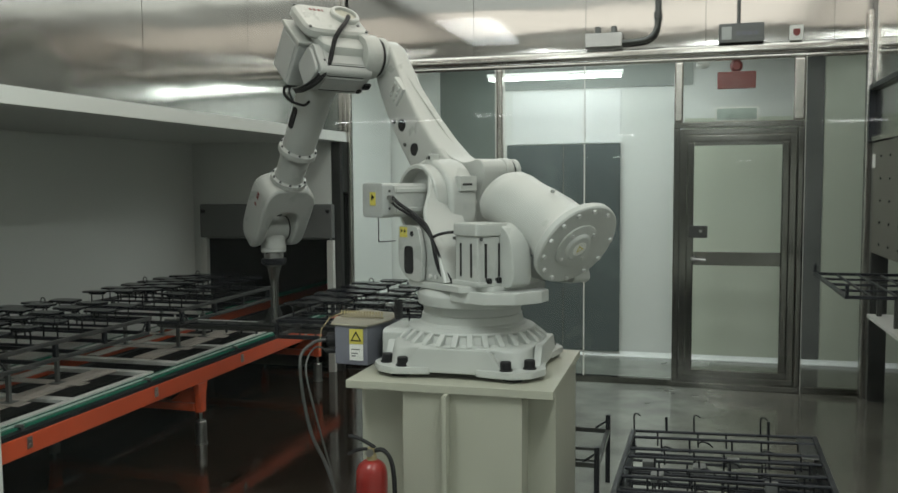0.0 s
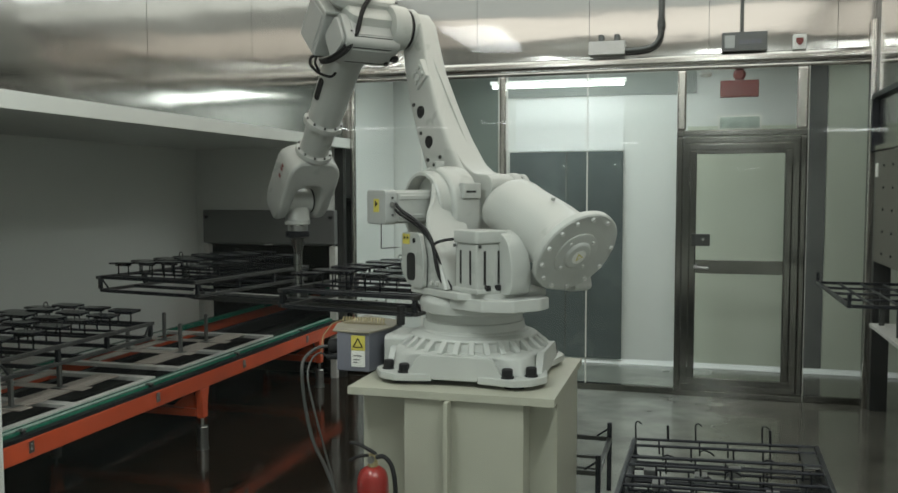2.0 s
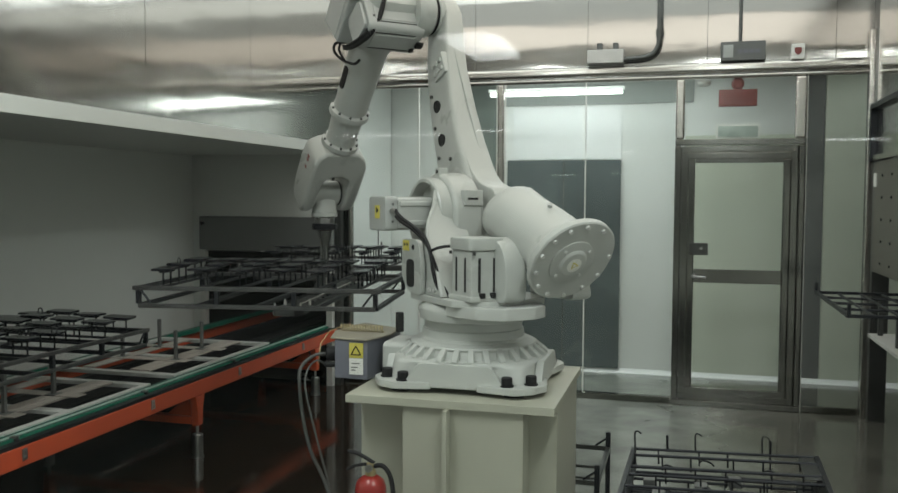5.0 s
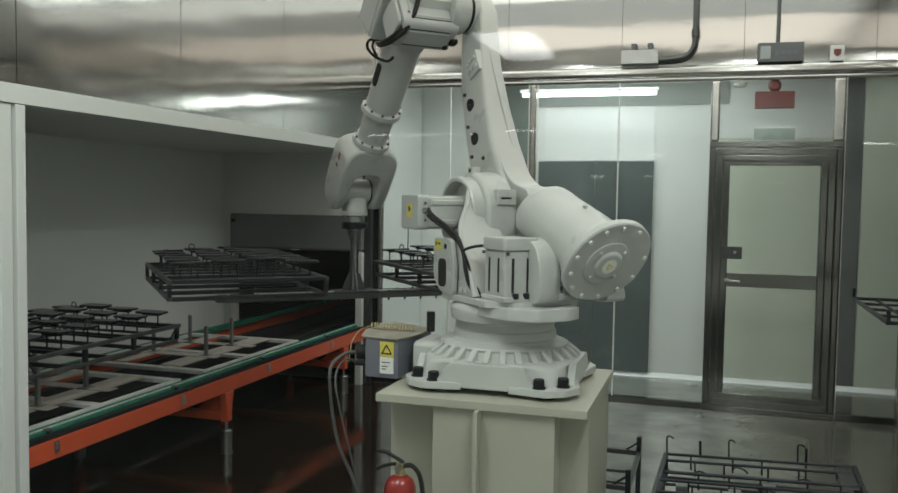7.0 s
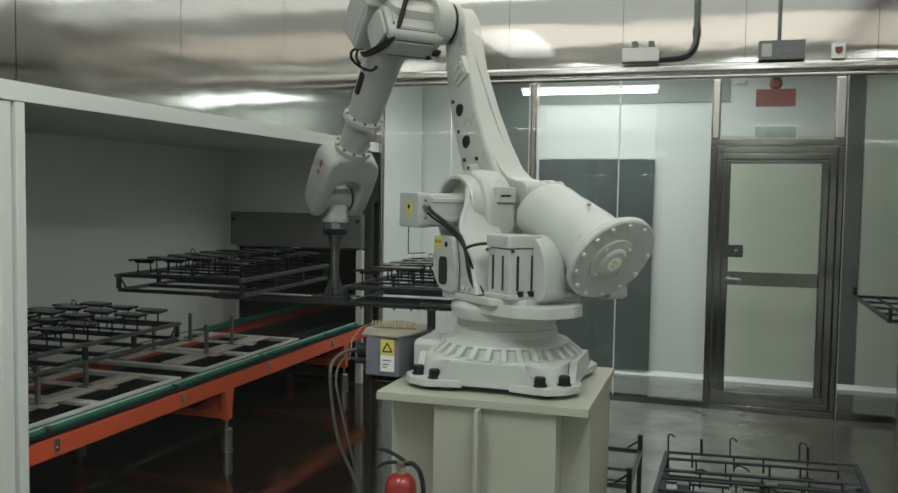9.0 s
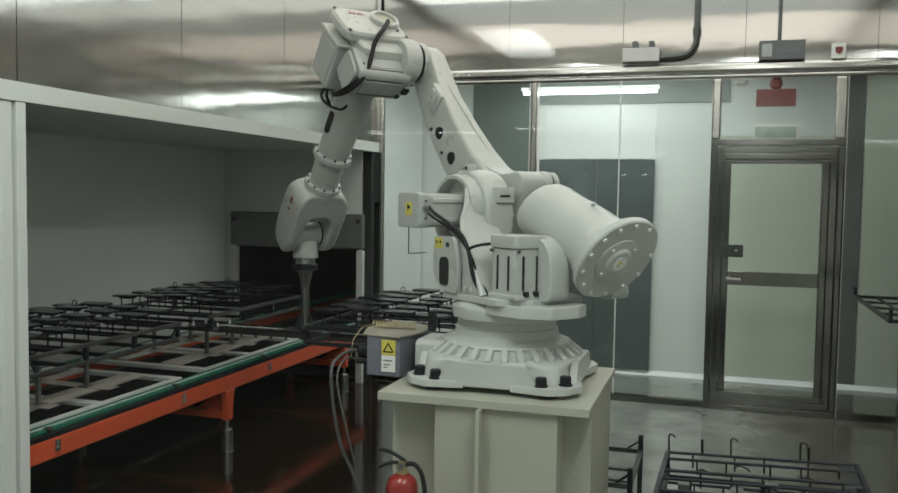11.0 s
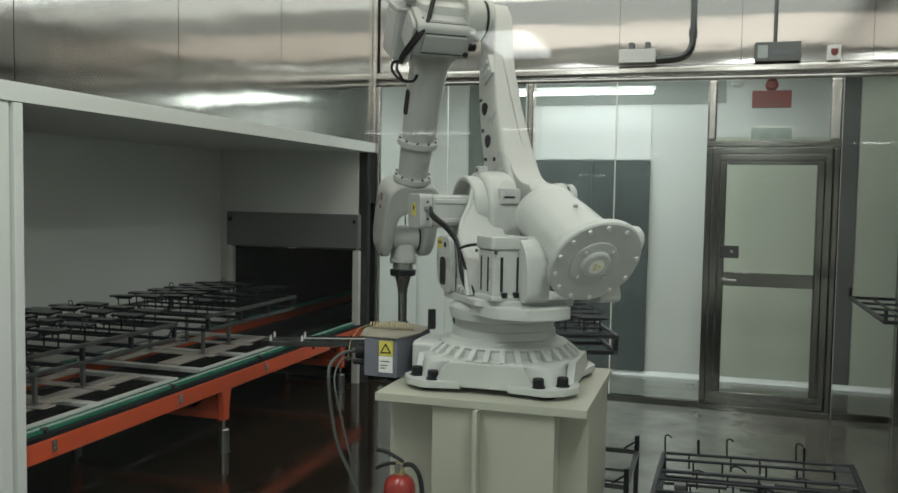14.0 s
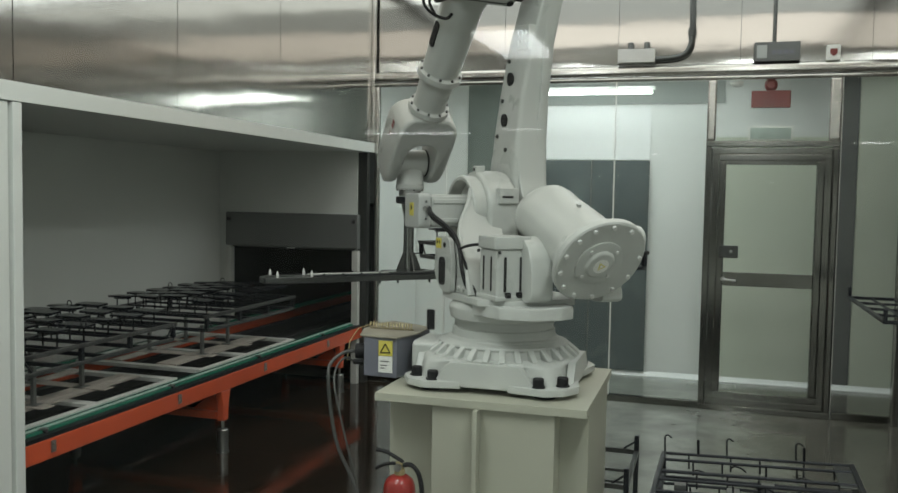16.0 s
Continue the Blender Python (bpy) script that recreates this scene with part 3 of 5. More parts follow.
for a, b in ((-2.21, -1.3), (2.3, 2.9)):
    part("pier", box(a, b, -3.5, -3.42, 0.75, 2.75), M_WHITE, wall_south)


# fittings above the door
exit_sign = thing("exit_sign", "dark exit sign box with white pictogram above the door", "sign")
part("case", box(1.12, 1.46, YB - 0.045, YB + 0.004, 2.805, 2.955, 0.006), M_SHUTTER, exit_sign)
part("pictogram", box(1.14, 1.215, YB - 0.0475, YB - 0.0455, 2.83, 2.93), M_ROBOT_COVER, exit_sign, "white pictogram field")
for k in range(4):
    part("text_bar", box(1.25 + 0.045 * k, 1.28 + 0.045 * k, YB - 0.0475, YB - 0.0455, 2.86, 2.89), M_BOXGREY, exit_sign)
alarm = thing("alarm_box", "white wall box with a dark red shield", "alarm")
part("case", box(1.65, 1.75, YB - 0.035, YB + 0.004, 2.80, 2.92, 0.008), M_LABEL, alarm)
part("shield", slab(round_outline([(-0.026, 0.025), (0.026, 0.025), (0.026, -0.012), (0.0, -0.034), (-0.026, -0.012)], 0.008), 0.0, 0.004, m=pose(1.70, YB - 0.036, 2.865, 90, 0, 0)), M_REDSIGN, alarm)
junction = thing("junction_box", "grey junction box with cable glands on the steel wall", "box")
part("case", box(0.06, 0.36, YB - 0.07, YB + 0.004, 2.815, 2.93, 0.008), M_STEEL, junction)
for x in (0.16, 0.29):
    part("gland", rod((x, YB - 0.03, 2.93), (x, YB - 0.03, 2.985), 0.022, 12), M_SHUTTER, junction)
conduit = thing("conduit_pipe", "dark cable conduit bending down from the ceiling", "pipe")
part("pipe", tube([(0.645, YB - 0.05, 3.62), (0.645, YB - 0.05, 3.3), (0.645, YB - 0.05, 3.05), (0.63, YB - 0.05, 2.93), (0.55, YB - 0.045, 2.86), (0.36, YB - 0.035, 2.845)], 0.024, 12), M_DARKSTEEL, conduit)
part("collar", rod((0.645, YB - 0.05, 3.02), (0.645, YB - 0.05, 3.08), 0.032, 14), M_DARKSTEEL, conduit)
conduit2 = thing("conduit_pipe", "thin dark conduit running down to the exit sign", "pipe")
part("pipe", rod((1.27, YB - 0.03, 2.955), (1.27, YB - 0.03, 3.62), 0.013, 10), M_DARKSTEEL, conduit2)
bell = thing("fire_bell", "red fire bell and red box behind the transom glass", "alarm")
part("box", box(1.115, 1.41, YB + 0.02, YB + 0.07, 2.45, 2.585, 0.006), M_REDSIGN, bell)
part("gong", lathe([(0.0, 0.05), (0.015, 0.05), (0.035, 0.03)], 20, None, pose(1.26, YB + 0.05, 2.63, 90, 0, 0)), M_REDSIGN, bell)
det = thing("smoke_detector", "white round detector behind the transom glass", "detector")
part("dome", lathe([(0.0, 0.05), (0.02, 0.052), (0.035, 0.035)], 20, None, pose(1.0, YB + 0.06, 2.66, 180, 0, 0)), M_LABEL, det)
plate = thing("door_sign", "pale green framed sign above the door", "sign")
part("frame", box(1.10, 1.435, YB + 0.012, YB + 0.02, 2.19, 2.305, 0.002), M_LABEL, plate)
part("field", box(1.115, 1.42, YB + 0.0095, YB + 0.0115, 2.20, 2.29), M_GREENSIGN, plate)

wire = thing("hanging_wire", "thin bent black wire hanging against the glass partition", "wire")
part("strand", tube([(-1.797, YB - 0.010, 1.56), (-1.797, YB - 0.010, 1.30), (-1.797, YB - 0.010, 1.20), (-1.79, YB - 0.010, 1.18), (-1.70, YB - 0.010, 1.185), (-1.634, YB - 0.010, 1.192)], 0.005, 6, None, 4), M_BLACK, wire)
part("clip", box(-1.815, -1.779, YB - 0.016, YB, 1.55, 1.58, 0.003), M_LABEL, wire)

# hall behind the viewing window: lamps that show in its glass
troffer = thing("hall_lamp", "white ceiling trough lamp with two lit tubes", "lamp")
part("trough", box(-0.72, -0.28, -9.66, -8.43, 2.76, 2.84, 0.01), M_WHITE2, troffer)
for x in (-0.375, -0.318):
    part("tube", rod((x, -9.42, 2.745), (x, -8.66, 2.745), 0.012, 10), M_TUBE, troffer)
for a, b, y, z in ((-2.44, -1.36, -11.08, 2.30), (-0.95, -0.61, -10.7, 2.30), (1.93, 2.42, -10.7, 2.18)):
    hang = thing("hanging_lamp", "thin lit linear lamp hanging in the hall", "lamp", group="hall lamps")
    part("tube", rod((a, y, z), (b, y, z), 0.008, 8), M_TUBE, hang)
    part("cord", rod((a + 0.1, y, z + 0.008), (a + 0.1, y, 2.9), 0.003, 5), M_STEEL, hang)
window_3 = structure("window_3", sheet(-1.3, 2.3, -3.463, -3.457, 0.75, 2.75), (M_WINDOW, M_CLEAR), "clear viewing window in front of the cell")
window_3.visible_shadow = False


# ---------------------------------------------------------------- conveyor
conveyor = thing("conveyor", "orange steel chain conveyor with green guide strips", "conveyor")
CZ = 0.535
for x0, x1 in ((-2.20, -2.15), (-3.36, -3.31)):
    part("side_rail", box(x0, x1, -3.0, 6.2, 0.415, 0.512, 0.005), M_ORANGE, conveyor, "orange painted side rail")
part("slide_channel", box(-2.200, -2.156, -3.0, 6.2, 0.513, 0.534, 0.003), M_BLACKMETAL, conveyor)
for x0, x1, z1 in ((-2.262, -2.235, 0.5535), (-2.228, -2.203, 0.547)):
    part("guide_strip", box(x0, x1, -3.0, 6.2, 0.500, z1, 0.003), M_GREEN, conveyor, "green plastic guide strip")
part("guide_edge", box(-2.2345, -2.2285, -3.0, 6.2, 0.500, 0.554, 0.001), M_GREENSIGN, conveyor, "pale edge between the guide strips")
part("guide_strip", box(-3.30, -3.26, -3.0, 6.2, 0.51, 0.555, 0.004), M_GREEN, conveyor)
for x in (-2.55, -3.0):
    part("chain_rail", box(x - 0.03, x + 0.03, -3.0, 6.2, 0.40, 0.50, 0.004), M_BLACK, conveyor)
# added sheet: darkens the space below the conveyor and its floor reflection
part("under_shade", box(-3.395, -3.385, -3.0, 3.37, 0.01, 0.42), M_BLACKMETAL, conveyor, "added dark sheet standing in for the shade behind the legs")
part("under_tray", box(-3.28, -2.22, -3.0, 6.2, 0.385, 0.395), M_BLACK, conveyor)
for y in (-1.35, 1.188, 3.05, 4.3):
    part("cross_beam", box(-3.31, -2.205, y - 0.03, y + 0.03, 0.225, 0.275, 0.004), M_ORANGE, conveyor)
    for x in (-2.175, -3.335):
        lg = part("leg", slab([(-0.028, 0.0), (0.028, 0.0), (0.034, 0.11), (0.055, 0.195), (-0.055, 0.195), (-0.034, 0.11)], -0.025, 0.025, 0.004, 1, m=pose(x, y, 0.218, 90, 0, 90)), M_ORANGE, conveyor)
        ft = rod((x, y, 0.006), (x, y, 0.158), 0.036, 18, bevel=0.004)
        rod((x, y, 0.0), (x, y, 0.012), 0.042, 18, ft)
        rod((x, y, 0.15), (x, y, 0.225), 0.010, 8, ft)
        part("foot", ft, M_STEEL, lg, "bright steel levelling foot")
    part("brace", slab([(-0.20, 0.0), (0.0, 0.0), (0.0, 0.03), (-0.04, 0.10), (-0.07, 0.10)], -0.004, 0.004, 0.001, 1, m=pose(-2.20, y, 0.275, 90, 0, 0)), M_ORANGE, conveyor, "orange gusset plate")
for y in (-0.365, 0.667, 1.70, 2.75):
    cl = box(-2.150, -2.142, y - 0.016, y + 0.016, 0.445, 0.502, 0.003)
    rod((-2.142, y, 0.462), (-2.134, y, 0.462), 0.008, 8, cl)
    rod((-2.142, y, 0.486), (-2.136, y, 0.486), 0.006, 8, cl)
    clip = part("clip", cl, M_STEEL, conveyor, "small steel bracket clip")
    part("lug", box(-2.222, -2.186, y - 0.016, y + 0.016, 0.5475, 0.5545, 0.002), M_STEEL, clip)
    part("stud", rod((-2.172, y, 0.502), (-2.196, y, 0.548), 0.012, 10), M_BLACK, clip)


def build_tray():
    t = thing("carrier_tray", "pale aluminium carrier frame with upright steel posts", "tray", group="trays on the conveyor")
    w, l = 0.482, 0.66
    for x in (-w + 0.018, w - 0.018):
        part("side_bar", box(x - 0.018, x + 0.018, -l, l, 0.0, 0.025, 0.003), M_ALU, t)
    for y in (-l + 0.03, l - 0.03):
        part("end_bar", box(-w + 0.037, w - 0.037, y - 0.03, y + 0.03, 0.0, 0.025, 0.003), M_ALU, t)
    for y in (-0.05,):
        part("cross_bar", box(-w + 0.037, w - 0.037, y - 0.035, y + 0.035, 0.002, 0.022, 0.003), M_ALU, t)
    for x in (-0.20, 0.16, 0.228):
        part("plank", box(x - 0.032 if x > 0.2 else x - 0.05, x + 0.032, -l + 0.06, l - 0.06, 0.023, 0.034, 0.002), M_PLANK, t, "worn beige plank")
    for y in (-0.26, 0.21):
        part("cross_plank", box(-0.34, 0.34, y - 0.045, y + 0.045, 0.0345, 0.040, 0.002), M_PLANK, t)
    for x, y in ((-0.20, 0.20), (0.16, 0.20), (0.228, -0.245), (-0.20, -0.245)):
        p = box(x - 0.011, x + 0.011, y - 0.011, y + 0.011, 0.034, 0.243, 0.002)
        box(x - 0.035, x + 0.035, y - 0.035, y + 0.035, 0.034, 0.042, 0.002, into=p)
        part("post", p, M_POST, t, "upright square steel post")
    return t


tray = build_tray()
tray.matrix_basis = pose(-2.755, 1.74, CZ)
for y in (0.17, -1.40):
    copy_thing(tray, pose(-2.755, y, CZ))


# ---------------------------------------------------------------- racks
def build_rack(name="paint_rack", label="black welded hanging rack with rows of paddle supports", group="racks", hooks=True):
    """Origin at the centre of its lower frame; 0.84 by 1.24, paddles on top."""
    r = thing(name, label, "rack", group=group)
    w, l, s = 0.42, 0.615, 0.011
    for z, ll in ((0.0, l), (0.09, 0.645)):
        for x in (-w, w):
            part("rail", box(x - s, x + s, -ll, ll, z - s, z + s, 0.002, 1), M_RACKRAIL, r)
        for y in (-l, l):
            part("end_rail", box(-w + s, w - s, y - s, y + s, z - s, z + s, 0.002, 1), M_BLACKMETAL, r)
    for y in (-0.31, 0.0, 0.31):
        part("cross_bar", box(-w + s, w - s, y - s, y + s, -s, s, 0.002, 1), M_BLACKMETAL, r)
    for x in (-w, w):
        for y in (-l, -0.2, 0.2, l):
            p = box(x - s, x + s, y - s, y + s, s, 0.09 - s)
            if abs(y) > 0.5:
                k = -1 if y > 0 else 1
                rod((x, y + k * 0.012, 0.08), (x, y + k * 0.065, 0.012), 0.006, 6, p)
            part("corner_post", p, M_BLACKMETAL, r)
    for i in range(6):
        y = -l + 0.10 + i * (2 * l - 0.2) / 5
        part("hanger_bar", rod((-w + s, y, 0.09), (w - s, y, 0.09), 0.008, 8), M_BLACKMETAL, r)
        for j in range(4):
            x = -w + 0.11 + j * (2 * w - 0.22) / 3 + 0.006 * ((i * 5 + j * 7) % 3 - 1)
            dz = 0.176 + 0.010 * ((i * 3 + j * 5) % 3)
            tilt = 1.6 * ((i * 7 + j * 3) % 5 - 2)
            hx, hy = 0.092, 0.054
            top = [(-hx, -hy * 0.6), (-hx * 0.85, -hy), (hx * 0.85, -hy), (hx, -hy * 0.6), (hx, hy * 0.6), (hx * 0.85, hy), (-hx * 0.85, hy), (-hx, hy * 0.6)]
            p = slab(top, 0.0, 0.012, 0.003, 1, m=pose(x, y, dz, 0.5 * tilt, 0.4 * tilt, tilt))
            box(x - 0.056, x + 0.056, y - 0.020, y + 0.020, dz - 0.014, dz - 0.001, 0.003, into=p)
            for dx in (-0.045, 0.045):
                rod((x + dx, y, 0.098), (x + dx, y, dz - 0.01), 0.005, 6, p)
            paddle = part("paddle", p, M_PADDLE, r, "glossy black paddle on two pins")
            if hooks and (i * 4 + j) % 9 == 2:
                part("hook", tube([(x + 0.03, y, dz + 0.005), (x + 0.03, y, dz + 0.03), (x + 0.045, y, dz + 0.04), (x + 0.06, y, dz + 0.03), (x + 0.06, y, dz + 0.005)], 0.004, 5, None, 2), M_RACKRAIL, paddle)
    return r


rack_a = build_rack()
REST = pose(-2.745, 1.85, 0.79)
rack_b = copy_thing(rack_a, pose(0.5, 1.0, 1.0))
copy_thing(rack_a, pose(-2.745, 0.245, 0.79))
copy_thing(rack_a, pose(-2.745, -1.325, 0.79))


def build_flat_rack():
    """A shallow rack of long bars, without paddles; origin at its frame."""
    r = thing("flat_rack", "shallow black welded bar rack on a side table", "rack", pose(2.185, 2.09, 1.056))
    w, l = 0.42, 0.645
    for x in (-w, w):
        part("rail", box(x - 0.011, x + 0.011, -l, l, -0.011, 0.011, 0.002, 1), M_BLACKMETAL, r)
        for y in (-l + 0.011, l - 0.011):
            part("corner_post", box(x - 0.010, x + 0.010, y - 0.010, y + 0.010, 0.011, 0.07, 0.002, 1), M_BLACKMETAL, r)
    for y in (-l + 0.011, l - 0.011):
        part("end_rail", box(-w + 0.012, w - 0.012, y - 0.010, y + 0.010, -0.010, 0.010, 0.002, 1), M_BLACKMETAL, r)
    for k in range(5):
        x = -w + 0.14 * (k + 1)
        part("bar", rod((x, -l + 0.02, -0.004), (x, l - 0.02, -0.004), 0.008, 8), M_BLACKMETAL, r)
    for k in range(4):
        y = -0.48 + 0.32 * k
        part("cross_bar", rod((-w + 0.01, y, -0.020), (w - 0.01, y, -0.020), 0.008, 8), M_BLACKMETAL, r)
        part("brace", rod((-w + 0.02, y, -0.012), (-w + 0.13, y + 0.10, -0.026), 0.005, 6), M_BLACKMETAL, r)
    return r


build_flat_rack()

# side table under the rack by the east wall
side_table = thing("side_table", "pale metal side table carrying a black rack", "table")
part("top", box(2.10, 2.62, 1.25, 2.72, 0.76, 0.785, 0.004), M_ALU, side_table)
for x in (2.16, 2.5):
    for y in (1.5, 2.1, 2.62):
        part("post", box(x - 0.016, x + 0.016, y - 0.016, y + 0.016, 0.785, 1.026, 0.002), M_DARKSTEEL, side_table)
for x in (2.45, 2.57):
    for y in (1.3, 2.66):
        part("leg", box(x - 0.025, x + 0.025, y - 0.025, y + 0.025, 0.0, 0.76, 0.003), M_DARKSTEEL, side_table)


def build_floor_rack():
    """A rack of bars and pins, lying on the floor stack."""
    r = thing("wire_rack", "black welded bar rack in a stack on the floor", "rack", group="stacked racks")
    w, l = 0.43, 0.62
    for x in (-w, w):
        part("side_bar", box(x - 0.011, x + 0.011, -l, l, 0.076, 0.092, 0.002, 1), M_BLACKMETAL, r)
        part("side_flat", box(x - 0.016, x + 0.016, -l, l, 0.0, 0.010, 0.002, 1), M_BLACKMETAL, r)
        for y in (-l + 0.02, 0.0, l - 0.02):
            part("post", box(x - 0.010, x + 0.010, y - 0.010, y + 0.010, 0.010, 0.076, 0.002, 1), M_BLACKMETAL, r)
    part("end_plate", box(w - 0.085, w - 0.013, l - 0.35, l - 0.02, 0.079, 0.085, 0.002, 1), M_DARKSTEEL, r, "flat steel corner plate")
    for i, d in enumerate((0.005, 0.115, 0.31, 0.43, 0.60, 0.72, 0.91, 1.03, 1.225)):
        y = l - d
        part("bar", rod((-w, y, 0.084), (w, y, 0.084), 0.0075, 8), M_BLACKMETAL, r)
        if i % 2:
            part("bar", rod((-w, y + 0.03, 0.018), (w, y + 0.03, 0.018), 0.0075, 8), M_BLACKMETAL, r)
        p = bmesh.new()
        for j in range(5):
            x = -w + 0.12 + j * 0.16 + 0.05 * ((i * 7 + j * 3) % 5) / 4
            rod((x, y, 0.012), (x, y, 0.084), 0.0045, 6, p)
            if (i + j) % 3 == 1:
                tube([(x, y, 0.03), (x + 0.02, y - 0.03, 0.05), (x + 0.05, y - 0.04, 0.045), (x + 0.07, y - 0.03, 0.025)], 0.0045, 5, p, 3)
        part("pins", p, M_BLACKMETAL, r)
    return r


floor_rack = build_floor_rack()
floor_rack.matrix_basis = pose(1.058, 0.045, 0.0)
for k in range(1, 4):
    top_rack = pose(1.058 + 0.006 * (k % 2), 0.045 + 0.003 * k, 0.122 * k, 0, -0.7 * k, -0.5 * k)
    copy_thing(floor_rack, top_rack)
hooks = thing("wire_hooks", "bent black wire hooks hung on the top rack bar", "hook")
for x, h in ((-0.425, 0.085), (-0.13, 0.085), (0.185, 0.085)):
    hk = tube([(x, 0.615, 0.080), (x, 0.615, 0.09 + h - 0.022), (x + 0.004, 0.615, 0.09 + h - 0.004), (x + 0.016, 0.615, 0.09 + h), (x + 0.032, 0.615, 0.09 + h - 0.012)], 0.0042, 6, None, 4)
    hk.transform(top_rack)
    part("hook", hk, M_BLACKMETAL, hooks)
for x, h in ((-0.265, 0.07), (0.222, 0.065)):
    hk = rod((x, 0.618, 0.08), (x, 0.618, 0.09 + h), 0.0065, 8)
    hk.transform(top_rack)
    part("pin", hk, M_BLACKMETAL, hooks)
blocks = thing("grey_blocks", "grey metal fixture blocks lying in the rack", "fixture")
for x, y in ((-0.33, 0.27), (-0.28, 0.08), (0.20, 0.02), (-0.10, 0.22), (0.05, 0.33)):
    bl = box(x - 0.028, x + 0.028, y - 0.035, y + 0.035, 0.012, 0.048, 0.005)
    bl.transform(top_rack)
    part("block", bl, M_SHUTTER, blocks)

low_frame = thing("low_frame", "dark steel angle frame with corner posts behind the pedestal", "frame")
for y in (0.50, 1.12):
    part("bar", box(-0.37, 0.48, y - 0.012, y + 0.012, 0.285, 0.31, 0.002), M_DARKSTEEL, low_frame)
for y in (0.72, 0.92):
    part("bar", box(-0.37, 0.48, y - 0.01, y + 0.01, 0.24, 0.255, 0.002), M_DARKSTEEL, low_frame)
for x in (-0.37, 0.48):
    part("side_bar", box(x - 0.012, x + 0.012, 0.512, 1.108, 0.283, 0.308, 0.002), M_DARKSTEEL, low_frame)
    for y in (0.50, 1.12):
        p = box(x - 0.013, x + 0.013, y - 0.013, y + 0.013, 0.0, 0.39, 0.002)
        rod((x, y, 0.36), (x - math.copysign(0.07, x), y, 0.31), 0.006, 6, p)
        part("post", p, M_BLACKMETAL, low_frame)

# ---------------------------------------------------------------- pedestal
PZ = 0.885
pedestal = thing("pedestal", "cream painted welded steel robot pedestal with a thick top plate", "pedestal")
part("top_plate", box(-0.478, 0.40, -0.425, 0.45, PZ - 0.034, PZ, 0.003), M_PED, pedestal)
part("column", box(-0.235, 0.272, -0.40, -0.263, 0.02, PZ - 0.034, 0.004), M_PED, pedestal)
part("body", box(-0.470, 0.388, -0.26, 0.38, 0.02, PZ - 0.034, 0.004), M_PED, pedestal)
part("stiffener", box(-0.047, -0.029, -0.462, -0.402, 0.02, PZ - 0.034, 0.002), M_PED, pedestal, "thin welded stiffener fin")
part("foot_plate", box(-0.49, 0.42, -0.48, 0.47, 0.0, 0.02, 0.003), M_PED, pedestal)

# ---------------------------------------------------------------- fire extinguisher
ext = thing("fire_extinguisher", "red fire extinguisher with black squeeze handle and hose on the floor", "extinguisher", pose(-0.314, -0.56, 0))
part("bottle", lathe([(0.0, 0.05), (0.012, 0.061), (0.52, 0.064), (0.555, 0.062), (0.578, 0.053), (0.592, 0.036), (0.600, 0.022)], 32), M_RED, ext)
part("neck", lathe([(0.595, 0.021), (0.618, 0.021), (0.622, 0.016), (0.648, 0.016)], 20), M_BRASS, ext, "brass valve neck")
hd = tube([(0.015, 0, 0.648), (-0.01, 0, 0.662), (-0.06, 0, 0.684), (-0.098, 0, 0.688)], 0.008, 8)
tube([(0.0, 0, 0.640), (-0.03, 0, 0.640), (-0.07, 0, 0.630), (-0.10, 0, 0.612)], 0.007, 8, hd)
part("lever", hd, M_BLACK, ext, "black squeeze levers")
part("hose", tube([(0.015, 0, 0.637), (0.05, 0, 0.640), (0.085, -0.005, 0.60), (0.10, -0.01, 0.50), (0.098, -0.01, 0.30), (0.09, -0.01, 0.15)], 0.0095, 8), M_BLACK, ext)
part("gauge", rod((0.0, -0.016, 0.632), (0.0, -0.030, 0.632), 0.015, 16), M_STEEL, ext)

# ---------------------------------------------------------------- robot
BX, BY, BZ = -0.025, 0.0, 0.885
AX2, AZ2, L2, A3, YF, LF, FD = 0.325, 0.743, 1.172, 0.176, -0.019, 1.398, 0.196
robot = thing("industrial_robot", "large light grey six-axis robot arm bolted on a cream pedestal", "robot", pose(BX, BY, BZ))

# base casting
bm = bmesh.new()
rings = []
n = 64
for z, half, e in ((0.028, 0.316, 8.0), (0.045, 0.318, 7.0), (0.110, 0.313, 5.2), (0.124, 0.331, 3.0), (0.133, 0.334, 2.3), (0.137, 0.294, 2.0), (0.168, 0.284, 2.0), (0.177, 0.288, 2.0), (0.184, 0.284, 2.0), (0.196, 0.250, 2.0), (0.204, 0.232, 2.0)):
    rings.append([(x, y, z) for x, y in sup_ring(0, 0, half, half, e, n)])
loft(rings, bm)
base = part("base", bm, M_CAST, robot, "cast light grey base with ribbed collar and bolted feet", pose(-0.015, 0.03, 0))
for k in range(30):
    a = 2 * math.pi * (k + 0.5) / 30
    rb = slab([(0.272, 0.128), (0.272, 0.184), (0.288, 0.180), (0.334, 0.145), (0.339, 0.137), (0.336, 0.126)], -0.013, 0.013, 0.003, 1, m=pose(0, 0, 0, 0, 0, math.degrees(a)) @ pose(0, 0, 0, 90, 0, 0))
    part("rib", rb, M_CAST, base)
